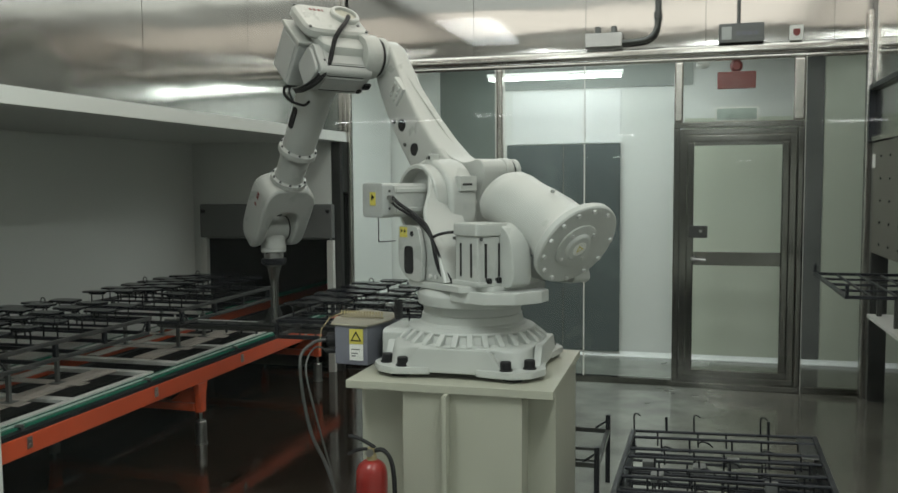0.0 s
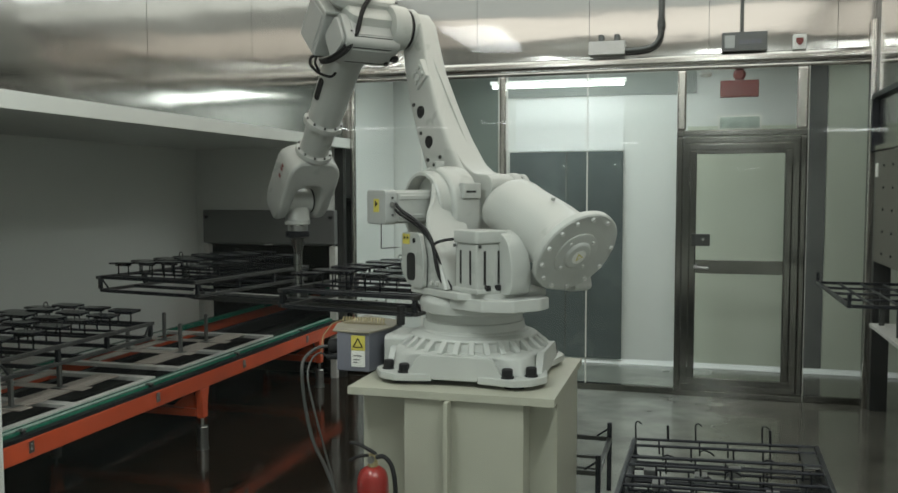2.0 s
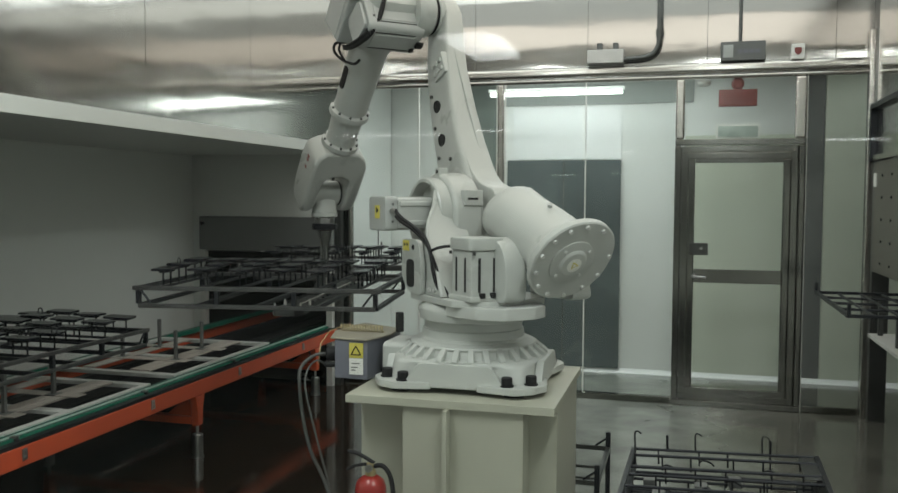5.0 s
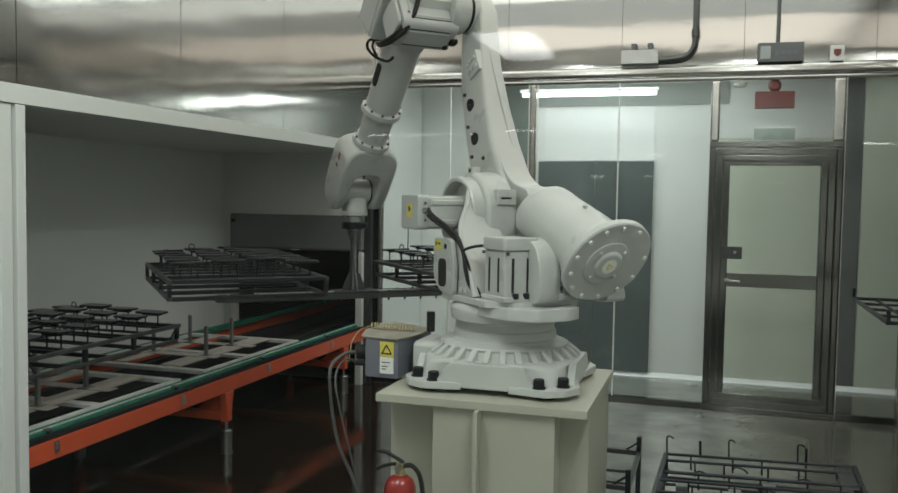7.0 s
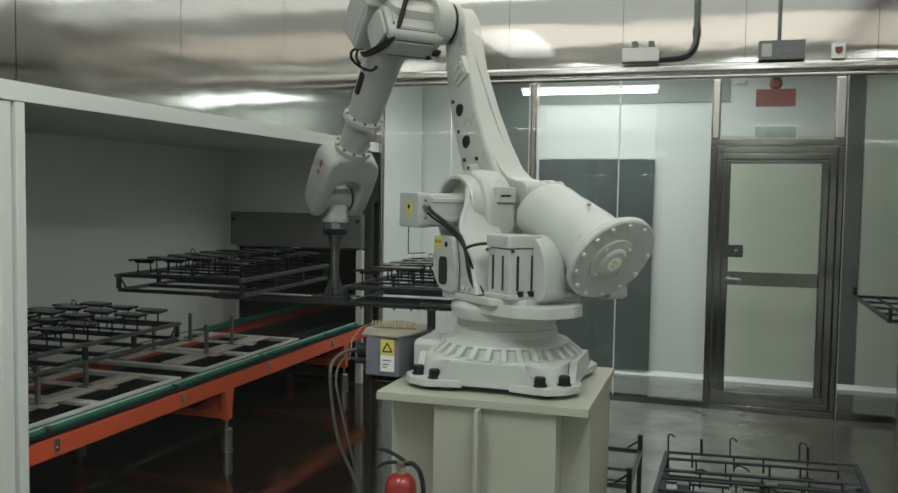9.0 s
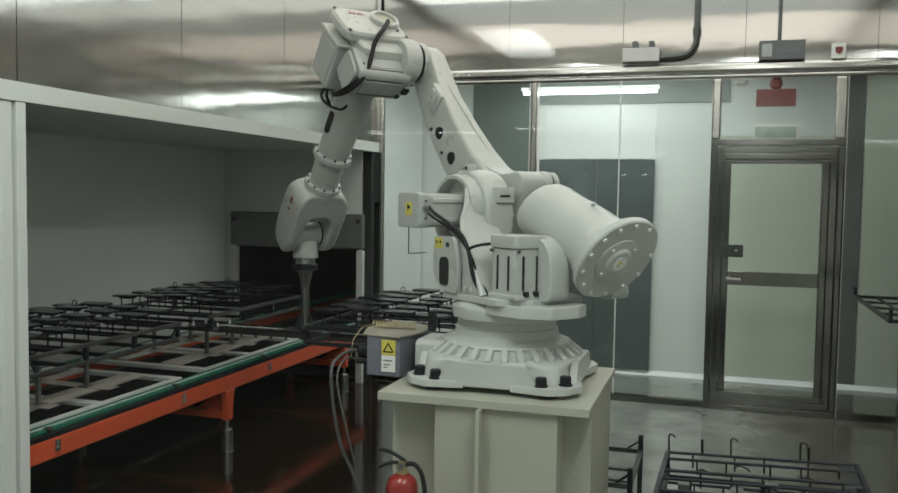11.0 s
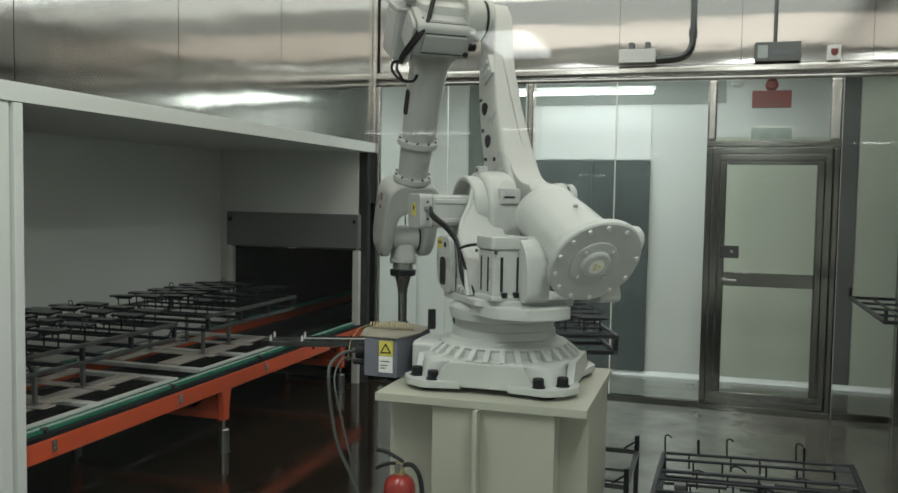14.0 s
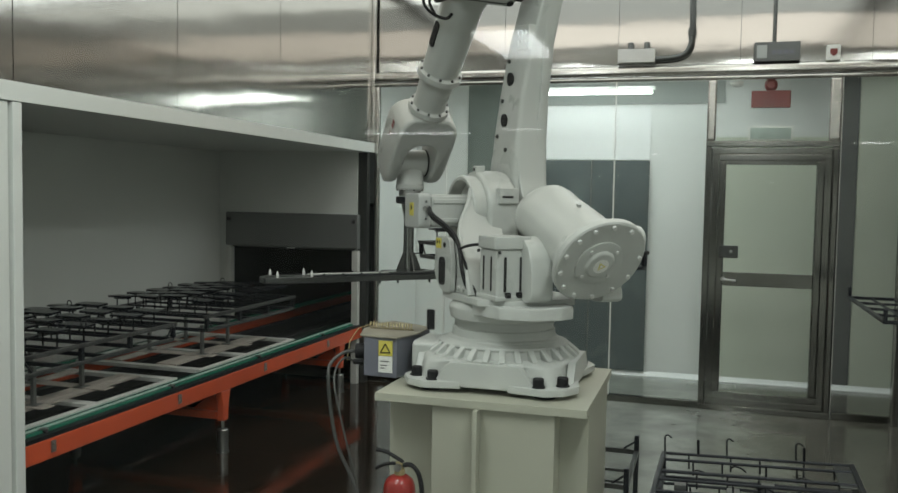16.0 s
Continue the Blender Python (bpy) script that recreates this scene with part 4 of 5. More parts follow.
part("neck", lathe([(0.186, 0.252), (0.200, 0.246), (0.208, 0.232), (0.240, 0.228), (0.244, 0.221), (0.283, 0.221)], 64), M_CAST, base)
for sx in (-1, 1):
    for sy in (-1, 1):
        ft = slab(round_outline([(0.10, 0.37), (0.27, 0.40), (0.35, 0.36), (0.40, 0.27), (0.37, 0.10), (0.22, 0.18)], 0.014), 0.018, 0.048, 0.004)
        for f in ft.verts:
            f.co.x, f.co.y = f.co.x * sx * 0.95, f.co.y * sy * 0.95
        bmesh.ops.recalc_face_normals(ft, faces=ft.faces[:])
        part("foot", ft, M_CAST, base)
        for bx, by in ((0.225, 0.335), (0.315, 0.275)):
            x, y = bx * sx, by * sy
            bt = lathe([(0.0, 0.023), (0.028, 0.023), (0.032, 0.020)], 18, None, pose(x, y, 0.054))
            lathe([(0.0, 0.029), (0.006, 0.029)], 20, bt, pose(x, y, 0.048))
            part("bolt", bt, M_BLACK, base, "black hexagon socket bolt")
for k in range(4):
    part("flange", box(-0.098, 0.098, 0.296, 0.3505, 0.026, 0.048, 0.004, m=pose(0, 0, 0, 0, 0, 90 * k)), M_CAST, base)
for sx in (-1, 1):
    for sy in (-1, 1):
        part("levelling_pad", lathe([(0.0, 0.045), (0.018, 0.045)], 24, None, pose(0.245 * sx, 0.29 * sy, 0.0)), M_HOLE, base, "dark pad under the foot")
for k in range(4):
    wb = slab(round_outline([(-0.225, 0.0), (0.225, 0.0), (0.205, 0.03), (0.155, 0.10), (-0.155, 0.10), (-0.205, 0.03)], 0.02), -0.012, 0.022, 0.005, m=pose(0, 0, 0, 0, 0, 90 * k) @ pose(0, -0.328, 0.028, 90, 0, 0))
    part("web", wb, M_CAST, base)

cp = slab(round_outline([(-0.15, 0.040), (0.11, 0.040), (0.11, 0.150), (0.08, 0.172), (-0.12, 0.172), (-0.15, 0.160)], 0.012), -0.383, -0.27, 0.006, m=Matrix(((0, 0, 1, 0), (1, 0, 0, 0), (0, 1, 0, 0), (0, 0, 0, 1))))
part("cable_entry", cp, M_CAST, base, "flat-sided cable entry block")

# connection box at the side of the base
cb = slab([(-0.563, -0.165), (-0.405, -0.172), (-0.375, 0.02), (-0.375, 0.20), (-0.60, 0.20)], 0.008, 0.182, 0.005)
cbox = part("connection_box", cb, M_BOXGREY, robot, "blue-grey connection box with warning label and sloping lid", pose(-0.045, 0, 0))
part("lid", slab([(-0.585, -0.165), (-0.40, -0.188), (-0.355, 0.0), (-0.365, 0.18), (-0.60, 0.30), (-0.64, 0.02)], 0.183, 0.193, 0.003, 1), M_LID, cbox, "dusty tan sloping lid")
part("yellow_label", box(-0.49, -0.425, -0.176, -0.1705, 0.105, 0.172), M_YELLOW, cbox, "yellow warning label")
part("white_label", box(-0.49, -0.425, -0.176, -0.1705, 0.030, 0.103), M_LABEL, cbox, "white text label")
tri = bmesh.new()
for a in range(3):
    a0, a1 = math.radians(90 + 120 * a), math.radians(210 + 120 * a)
    p0 = (-0.4575 + 0.026 * math.cos(a0), -0.178, 0.133 + 0.026 * math.sin(a0))
    p1 = (-0.4575 + 0.026 * math.cos(a1), -0.178, 0.133 + 0.026 * math.sin(a1))
    rod(p0, p1, 0.0025, 6, tri)
part("triangle", tri, M_BLACK, cbox)
for k, z in enumerate((0.078, 0.060, 0.048)):
    part("text_bar", box(-0.480, -0.44 - 0.01 * k, -0.1775, -0.1762, z, z + 0.005), M_SHUTTER, cbox)
part("plug", rod((-0.57, -0.10, 0.107), (-0.625, -0.12, 0.107), 0.035, 16, bevel=0.006), M_BLACK, cbox, "black cable plug")
part("plug", rod((-0.57, -0.13, 0.062), (-0.625, -0.14, 0.062), 0.013, 12, bevel=0.003), M_BLACK, cbox)
coil = []
for k in range(90):
    a = k * 2 * math.pi / 6
    coil.append((-0.61 + 0.0024 * k, 0.02 + 0.016 * math.cos(a), 0.210 + 0.016 * math.sin(a)))
part("air_coil", tube([(-0.66, -0.13, 0.06), (-0.66, -0.10, 0.15), (-0.64, -0.04, 0.20)] + coil, 0.0026, 5, None, 0), M_BRASS, cbox, "coiled yellow air line")
hose = tube([(-0.62, -0.12, 0.107), (-0.66, -0.16, 0.105), (-0.685, -0.24, 0.075), (-0.675, -0.30, 0.03), (-0.662, -0.30, -0.125), (-0.625, -0.30, -0.287), (-0.561, -0.30, -0.415), (-0.50, -0.33, -0.55), (-0.455, -0.40, -0.75), (-0.45, -0.50, -0.860), (-0.45, -0.65, -0.866)], 0.0075, 10, None, 10, ribs=0.06)
part("conduit", hose, M_HOSE, cbox, "ribbed grey cable conduit hanging to the floor")
part("cable", tube([(-0.62, -0.14, 0.062), (-0.645, -0.18, 0.085), (-0.655, -0.25, 0.06), (-0.638, -0.32, 0.0), (-0.601, -0.34, -0.128), (-0.553, -0.34, -0.304), (-0.517, -0.34, -0.441), (-0.47, -0.38, -0.62), (-0.42, -0.48, -0.84), (-0.42, -0.60, -0.876)], 0.0045, 8, None, 8), M_HOSE, cbox, "thin grey cable")

# turret: turns about the upright axis
bm = lathe([(0.285, 0.234), (0.290, 0.247), (0.328, 0.254), (0.344, 0.248), (0.368, 0.222), (0.374, 0.210)], 64)
slab(round_outline([(-0.27, -0.19), (-0.10, -0.25), (0.20, -0.23), (0.262, -0.10), (0.262, 0.15), (0.18, 0.235), (-0.20, 0.235), (-0.30, 0.12), (-0.30, -0.02)], 0.012), 0.364, 0.393, 0.004, into=bm)
slab(round_outline([(-0.12, -0.20), (-0.36, -0.13), (-0.40, -0.05), (-0.395, 0.09), (-0.31, 0.185), (-0.12, 0.225)], 0.014), 0.320, 0.372, 0.006, into=bm)
turret = part("turret", bm, M_CAST, robot, "cast rotating turret with motors and counterbalance")
# axis-2 housing: a tall rounded shell with a hood round the motor
SC = (AX2, AZ2)
side = [(0.10, 0.39), (0.38, 0.39), (0.44, 0.60)]
for k in range(13):
    a = math.radians(0 + 15 * k)
    side.append((SC[0] + 0.197 * math.cos(a), SC[1] + 0.197 * math.sin(a)))
side += [(0.125, 0.62)]
part("shoulder_housing", slab(side, -0.03, 0.125, 0.022, 3, m=pose(0, 0, 0, 90, 0, 0)), M_ROBOT, turret)
part("hood", hollow([(-0.04, 0.172), (0.085, 0.172), (0.092, 0.166), (0.092, 0.152), (0.085, 0.148), (-0.04, 0.148)], 44, None, align((SC[0], 0.0, SC[1]), (SC[0], 1.0, SC[1]))), M_ROBOT, turret)
edge = [(-0.090, 0.217, 0.395), (-0.045, 0.212, 0.47), (0.01, 0.205, 0.545), (0.075, 0.195, 0.625), (0.135, 0.165, 0.70), (0.175, 0.115, 0.78), (0.215, 0.085, 0.85)]
part("shell", ribbon([(p, (p[0] + 0.035, -0.03, p[2] + 0.012)) for p in map(Vector, edge)], 0.02), M_ROBOT, turret)
part("shell_foot", slab([(-0.090, 0.394), (0.075, 0.394), (0.10, 0.63), (0.080, 0.642), (0.012, 0.552), (-0.042, 0.478)], -0.006, 0.006, 0.003, 1, m=Matrix.Translation((0, 0.210, 0)) @ pose(0, 0, 0, 90, 0, 0)), M_ROBOT, turret)
for x, z in ((-0.02, 0.418), (0.025, 0.418)):
    part("screw", rod((x, 0.216, z), (x, 0.225, z), 0.010, 8), M_ZINC, turret)
part("shell_rim", tube(edge, 0.0125, 8), M_ROBOT, turret)
part("shoulder_block", box(0.118, 0.16, -0.115, -0.015, 0.785, 0.858, 0.006), M_ROBOT, turret)
part("block_slit", box(0.1165, 0.1185, -0.085, -0.03, 0.812, 0.822), M_HOLE, turret)
part("lifting_block", box(0.285, 0.330, -0.020, 0.028, 0.905, 0.962, 0.006), M_ROBOT, turret)
part("block_hole", rod((0.306, 0.028, 0.944), (0.306, 0.030, 0.944), 0.009, 14), M_HOLE, turret)


m2 = (0.318, 0.012, 0.748), (0.318, 0.337, 0.748)
bm = box(-0.082, 0.082, -0.070, 0.070, 0.0, 0.262, 0.014, 2, None, align(*m2))
for o in (-0.044, 0.044):
    box(-0.088, 0.088, o - 0.012, o + 0.012, 0.05, 0.25, 0.004, 1, bm, align(*m2))
    box(o - 0.014, o + 0.014, -0.076, 0.076, 0.05, 0.25, 0.004, 1, bm, align(*m2))
part("motor", bm, M_ROBOT, turret, "grey finned servo motor")
part("motor_cap", slab(round_outline([(-0.090, -0.079), (0.090, -0.079), (0.090, 0.079), (-0.090, 0.079)], 0.022), 0.262, 0.325, 0.008, m=align(*m2)), M_ROBOT_COVER, turret)
part("motor_label", box(0.285, 0.335, 0.3375, 0.3395, 0.725, 0.785), M_YELLOW, turret, "small yellow warning label")
part("label_mark", rod((0.310, 0.3395, 0.762), (0.310, 0.3405, 0.762), 0.017, 3), M_BLACK, turret)
part("motor_plug", rod((0.235, 0.29, 0.765), (0.215, 0.31, 0.760), 0.012, 10), M_STEEL, turret)
part("power_cable", tube([(0.225, 0.285, 0.762), (0.15, 0.30, 0.735), (0.091, 0.262, 0.69), (0.03, 0.238, 0.64), (-0.012, 0.235, 0.58), (-0.035, 0.235, 0.51), (-0.050, 0.225, 0.45), (-0.085, 0.205, 0.395)], 0.0088, 8), M_BLACK, turret, "thick black motor cable")
part("signal_cable", tube([(0.225, 0.285, 0.735), (0.17, 0.29, 0.715), (0.10, 0.255, 0.672), (0.035, 0.230, 0.615), (-0.015, 0.215, 0.54), (-0.045, 0.205, 0.47), (-0.10, 0.19, 0.395)], 0.0065, 8), M_BLACK, turret)
part("branch_cable", tube([(-0.005, 0.235, 0.585), (-0.04, 0.225, 0.602), (-0.075, 0.20, 0.612), (-0.106, 0.17, 0.616)], 0.0065, 8), M_BLACK, turret)
for y, z in ((0.30, 0.790), (0.30, 0.712)):
    part("motor_screw", rod((0.225, y, z), (0.236, y, z), 0.006, 8), M_DARKSTEEL, turret)

# upright axis-1 motor: a square body in flat vertical panels
bm = box(-0.274, -0.112, 0.034, 0.188, 0.400, 0.604, 0.014, 2)
box(-0.285, -0.100, 0.025, 0.197, 0.392, 0.414, 0.006, 2, bm)
part("motor", bm, M_ROBOT, turret, "upright grey servo motor with slotted sides")
for o in (-0.036, 0.036):
    for y in (0.0335, 0.1885):
        part("slot", box(-0.193 + o - 0.006, -0.193 + o + 0.006, y - 0.0015, y + 0.0015, 0.430, 0.572), M_HOLE, turret)
    for x in (-0.2745, -0.1115):
        part("slot", box(x - 0.0015, x + 0.0015, 0.111 + o - 0.006, 0.111 + o + 0.006, 0.430, 0.572), M_HOLE, turret)
part("motor_cap", slab(round_outline([(-0.282, 0.026), (-0.104, 0.026), (-0.104, 0.196), (-0.282, 0.196)], 0.022, 3), 0.602, 0.656, 0.008), M_ROBOT, turret)
for y in (0.085, 0.137):
    part("plug", box(-0.290, -0.274, y - 0.012, y + 0.012, 0.405, 0.428, 0.003), M_BLACK, turret)
# near-black plate in place of the shade between shell and motor
part("gap_shade", slab([(0.03, 0.61), (-0.095, 0.61), (-0.125, 0.394), (-0.040, 0.394)], -0.004, 0.004, m=Matrix.Translation((0, 0.06, 0)) @ pose(0, 0, 0, 90, 0, 0)), M_HOLE, turret, "dark sheet standing in for the shaded gap between shell and motor")
for x, y in ((-0.284, 0.045), (-0.284, 0.178), (-0.125, 0.198)):
    part("screw", rod((x, y, 0.585), (x, y, 0.598), 0.007, 8), M_DARKSTEEL, turret)

# slotted bracket plate with label, in front of the shoulder
bracket_y = 0.235
outline = round_outline([(0.06, 0.385), (0.185, 0.40), (0.245, 0.46), (0.24, 0.635), (0.085, 0.635), (0.05, 0.52)], 0.03, 4)
bm = slab(outline, -0.012, 0.012, 0.004, into=None, m=Matrix.Translation((0, bracket_y, 0)) @ pose(0, 0, 0, 90, 0, 0))
box(0.228, 0.242, 0.12, bracket_y + 0.01, 0.47, 0.63, 0.004, into=bm)
part("bracket", bm, M_ROBOT, turret, "slotted bracket plate with yellow label")
part("slot", slab(round_outline([(0.118, 0.42), (0.188, 0.42), (0.188, 0.545), (0.118, 0.545)], 0.028), -0.002, 0.002, m=Matrix.Translation((0, bracket_y + 0.0135, 0)) @ pose(0, 0, 0, 90, 0, 0)), M_HOLE, turret)
for k in (0, 1):
    part("label_mark", rod((0.182 + 0.027 * k, bracket_y + 0.014, 0.610), (0.182 + 0.027 * k, bracket_y + 0.0155, 0.610), 0.010, 3), M_BLACK, turret)
part("label", box(0.165, 0.225, bracket_y + 0.0125, bracket_y + 0.014, 0.582, 0.628), M_YELLOW, turret)
part("hole", rod((0.128, bracket_y + 0.012, 0.60), (0.128, bracket_y + 0.0145, 0.60), 0.012, 12), M_HOLE, turret)
part("valve", box(0.17, 0.20, 0.27, 0.30, 0.215, 0.305, 0.004), M_BLACK, turret)

# counterbalance cylinder
def bal_ring(c, d, w, h, e, n=36):
    d = Vector(d).normalized()
    side_v = Vector((0, 0, 1)).cross(d).normalized()
    up = d.cross(side_v).normalized()
    if up.z < 0:
        up = -up
    return [tuple(Vector(c) + side_v * x + up * y) for x, y in sup_ring(0, 0, w, h, e, n)]


d_bal = Vector((-0.83, 0.0, -0.56)).normalized()
d_top = Vector((-1.0, -0.187, -0.798)).normalized()
c_end = Vector((-0.495, -0.160, 0.567))
c_top = Vector((-0.122, -0.145, 0.733))
rings = []
for s, w in ((-0.36, 0.029), (-0.345, 0.072), (-0.29, 0.113), (-0.20, 0.136), (-0.08, 0.143), (0.10, 0.141), (0.35, 0.146), (0.55, 0.149), (0.72, 0.146), (0.86, 0.165), (0.94, 0.186)):
    k = min(max(s, 0.0), 1.0)
    rings.append(bal_ring(c_top.lerp(c_end, s), d_top.lerp(d_bal, k), w, w, 2.0))
part("counterbalance", loft(rings), M_ROBOT, turret, "conical light grey counterbalance cylinder")
rings = [bal_ring(c_end - d_bal * s, d_bal, w, w, 2.12) for s, w in ((0.030, 0.189), (0.022, 0.196), (-0.002, 0.196), (-0.008, 0.190))]
part("end_flange", loft(rings), M_CAST, turret, "bolted grey end cover")
rings = [bal_ring(c_end - d_bal * s + Vector((0, 0.010, 0.0)), d_bal, w, w, 2) for s, w in ((-0.008, 0.104), (-0.014, 0.104), (-0.016, 0.098), (-0.018, 0.066), (-0.026, 0.060), (-0.030, 0.050))]
part("hub", loft(rings), M_CAST, turret)
up_b = Vector((-d_bal.z, 0, d_bal.x))
up_b = -up_b if up_b.z < 0 else up_b
for a in (12, 38, 62, 88, 118, 172, 205, 232, 262, 292, 318, 345):
    a = math.radians(a)
    p = c_end + Vector((0, 0.174 * math.cos(a), 0)) + up_b * (0.174 * math.sin(a))
    part("screw", rod(p + d_bal * 0.007, p + d_bal * 0.018, 0.009, 8), M_ZINC, turret)
for k in range(4):
    a = 2 * math.pi * (k + 0.5) / 4
    p = c_end + Vector((0, 0.010 + 0.084 * math.cos(a), 0)) + up_b * (0.084 * math.sin(a))
    part("screw", rod(p + d_bal * 0.013, p + d_bal * 0.023, 0.007, 8), M_ZINC, turret)
pl = c_end + d_bal * 0.031 + Vector((0, 0.010, 0))
part("hub_label", rod(pl, pl + d_bal * 0.001, 0.034, 20), M_LABEL, turret)
part("hub_triangle", rod(pl + d_bal * 0.001, pl + d_bal * 0.002, 0.021, 3), M_YELLOW, turret)
part("hub_triangle", rod(pl + d_bal * 0.002, pl + d_bal * 0.003, 0.011, 3), M_LABEL, turret)
boss = Vector((-0.385, -0.125, 0.783))
part("boss", rod(boss, boss + Vector((-0.006, 0.003, 0.012)), 0.010, 10), M_ROBOT_COVER, turret)
lug = c_end + Vector((0.10, -0.205, 0.085))
part("lug", rod(lug, lug + Vector((0, -0.055, 0)), 0.055, 24, bevel=0.012), M_ROBOT, turret)
# hinge ear that carries it
ear = round_outline([(-0.36, 0.385), (-0.06, 0.385), (-0.09, 0.52), (-0.16, 0.63), (-0.24, 0.665), (-0.33, 0.62), (-0.36, 0.52)], 0.05, 5)
bm = slab(ear, -0.052, 0.052, 0.009, 2, m=Matrix.Translation((0, 0.02, 0)) @ pose(0, 0, 0, 90, 0, 0))
part("hinge_ear", bm, M_ROBOT, turret)
bm = slab(round_outline([(-0.40, 0.385), (-0.05, 0.385), (-0.10, 0.50), (-0.36, 0.50)], 0.05), -0.05, 0.05, 0.008, 2, m=Matrix.Translation((0, -0.30, 0)) @ pose(0, 0, 0, 90, 0, 0))
part("hinge_ear", bm, M_ROBOT, turret)

# lower arm: swings about axis 2 (origin there, z along the arm)
bm = bmesh.new()
stations = ((-0.14, -0.05, 0.05, -0.29, -0.16), (-0.125, -0.10, 0.10, -0.305, -0.14), (-0.06, -0.145, 0.15, -0.315, -0.125), (0.05, -0.14, 0.17, -0.315, -0.12), (0.18, -0.112, 0.165, -0.31, -0.125),
            (0.35, -0.092, 0.158, -0.307, -0.135), (0.55, -0.086, 0.155, -0.306, -0.152), (0.80, -0.090, 0.150, -0.312, -0.185), (1.0, -0.105, 0.138, -0.335, -0.222), (1.12, -0.112, 0.122, -0.350, -0.245),
            (1.21, -0.09, 0.095, -0.350, -0.252), (1.255, -0.045, 0.05, -0.340, -0.265))
rings = [[(x, y, z) for x, y in sup_ring((xa + xb) / 2, (ya + yb) / 2, (xb - xa) / 2, (yb - ya) / 2, 9.0, 48)] for z, xa, xb, ya, yb in stations]
loft(rings, bm)
lower_arm = part("lower_arm", bm, M_ROBOT, robot, "light grey lower arm with round openings")
for z, y in ((0.633, -0.158), (0.436, -0.139)):
    part("opening", lathe([(0.0, 0.033), (0.006, 0.033)], 24, None, align((0.053, y - 0.004, z), (0.053, y + 0.1, z - 0.01))), M_HOLE, lower_arm, "dark round opening")
for x, z, y in ((0.10, 0.53, -0.146), (0.0, 0.30, -0.128), (0.105, 0.36, -0.132), (0.10, 0.72, -0.168)):
    part("screw", rod((x, y - 0.01, z), (x, y + 0.004, z), 0.010, 8), M_DARKSTEEL, lower_arm)
part("rib_line", box(-0.098, -0.080, -0.275, -0.245, 0.30, 0.95, 0.006), M_ROBOT, lower_arm)
# tail of the arm: flares to the clevis of the counterbalance
tail = round_outline([(-0.088, 0.44), (-0.098, 0.30), (-0.120, 0.18), (-0.160, 0.095), (-0.205, 0.050), (-0.262, 0.010), (-0.268, -0.050), (-0.215, -0.085), (-0.10, -0.13), (0.02, -0.11), (0.02, 0.42)], 0.03, 3)
part("tail", slab(tail, 0.150, 0.290, 0.012, 2, m=pose(0, 0, 0, 90, 0, 0)), M_ROBOT, lower_arm)
part("clevis", rod((-0.205, -0.29, -0.018), (-0.205, -0.345, -0.018), 0.060, 28, bevel=0.008), M_ROBOT, lower_arm)
part("clevis_seal", rod((-0.205, -0.345, -0.018), (-0.205, -0.355, -0.018), 0.050, 28), M_BLACK, lower_arm)
part("clevis", rod((-0.205, -0.355, -0.018), (-0.205, -0.392, -0.018), 0.056, 28, bevel=0.010), M_ROBOT, lower_arm)
part("joint_disc", rod((0, -0.150, 0), (0, -0.122, 0), 0.150, 36, bevel=0.01), M_ROBOT, lower_arm)
part("joint_disc", rod((0, -0.262, L2), (0, -0.222, L2), 0.112, 36, bevel=0.008), M_ROBOT, lower_arm)
part("joint_seal", rod((0, -0.224, L2), (0, -0.212, L2), 0.106, 36), M_BLACK, lower_arm)
bm = box(-0.085, 0.035, -0.25, -0.168, 0.765, 0.885, 0.010)
for k in range(3):
    for j in range(2):
        rod((-0.06 + 0.035 * k, -0.172, 0.80 + 0.045 * j), (-0.06 + 0.035 * k, -0.158, 0.80 + 0.045 * j), 0.013, 10, bm)
part("stop_block", bm, M_CAST, lower_arm)

# upper arm: origin on axis 3, x along the forearm
OA = A3
bm = bmesh.new()
rings = []
for x, cy, cz, w, h, e in ((-0.075, -0.01, 0.15, 0.145, 0.15, 5), (-0.06, -0.01, 0.14, 0.155, 0.17, 5), (0.05, -0.015, 0.12, 0.155, 0.185, 5), (0.17, -0.02, 0.12, 0.148, 0.175, 4.5), (0.23, YF, 0.155, 0.132, 0.140, 3.5), (0.275, YF, 0.172, 0.116, 0.120, 2.6), (0.34, YF, OA, 0.108, 0.109, 2.0), (0.60, YF, OA, 0.103, 0.103, 2), (0.755, YF, OA, 0.098, 0.098, 2)):
    rings.append([(x, cy + a, cz + b) for a, b in sup_ring(0, 0, w, h, e, 40)])
loft(rings, bm)
upper_arm = part("upper_arm", bm, M_ROBOT, robot, "light grey forearm with elbow housing and wrist yoke")
# rear cover, its cap and lettering field
rings = []
for x, cy, w, h, e in ((-0.045, 0.015, 0.185, 0.135, 6), (-0.06, 0.015, 0.198, 0.146, 6), (-0.095, 0.015, 0.198, 0.146, 6), (-0.110, 0.015, 0.186, 0.134, 6)):
    rings.append([(x, cy + a, 0.200 + b) for a, b in sup_ring(0, 0, w, h, e, 40)])
part("rear_cover", loft(rings), M_ROBOT, upper_arm)
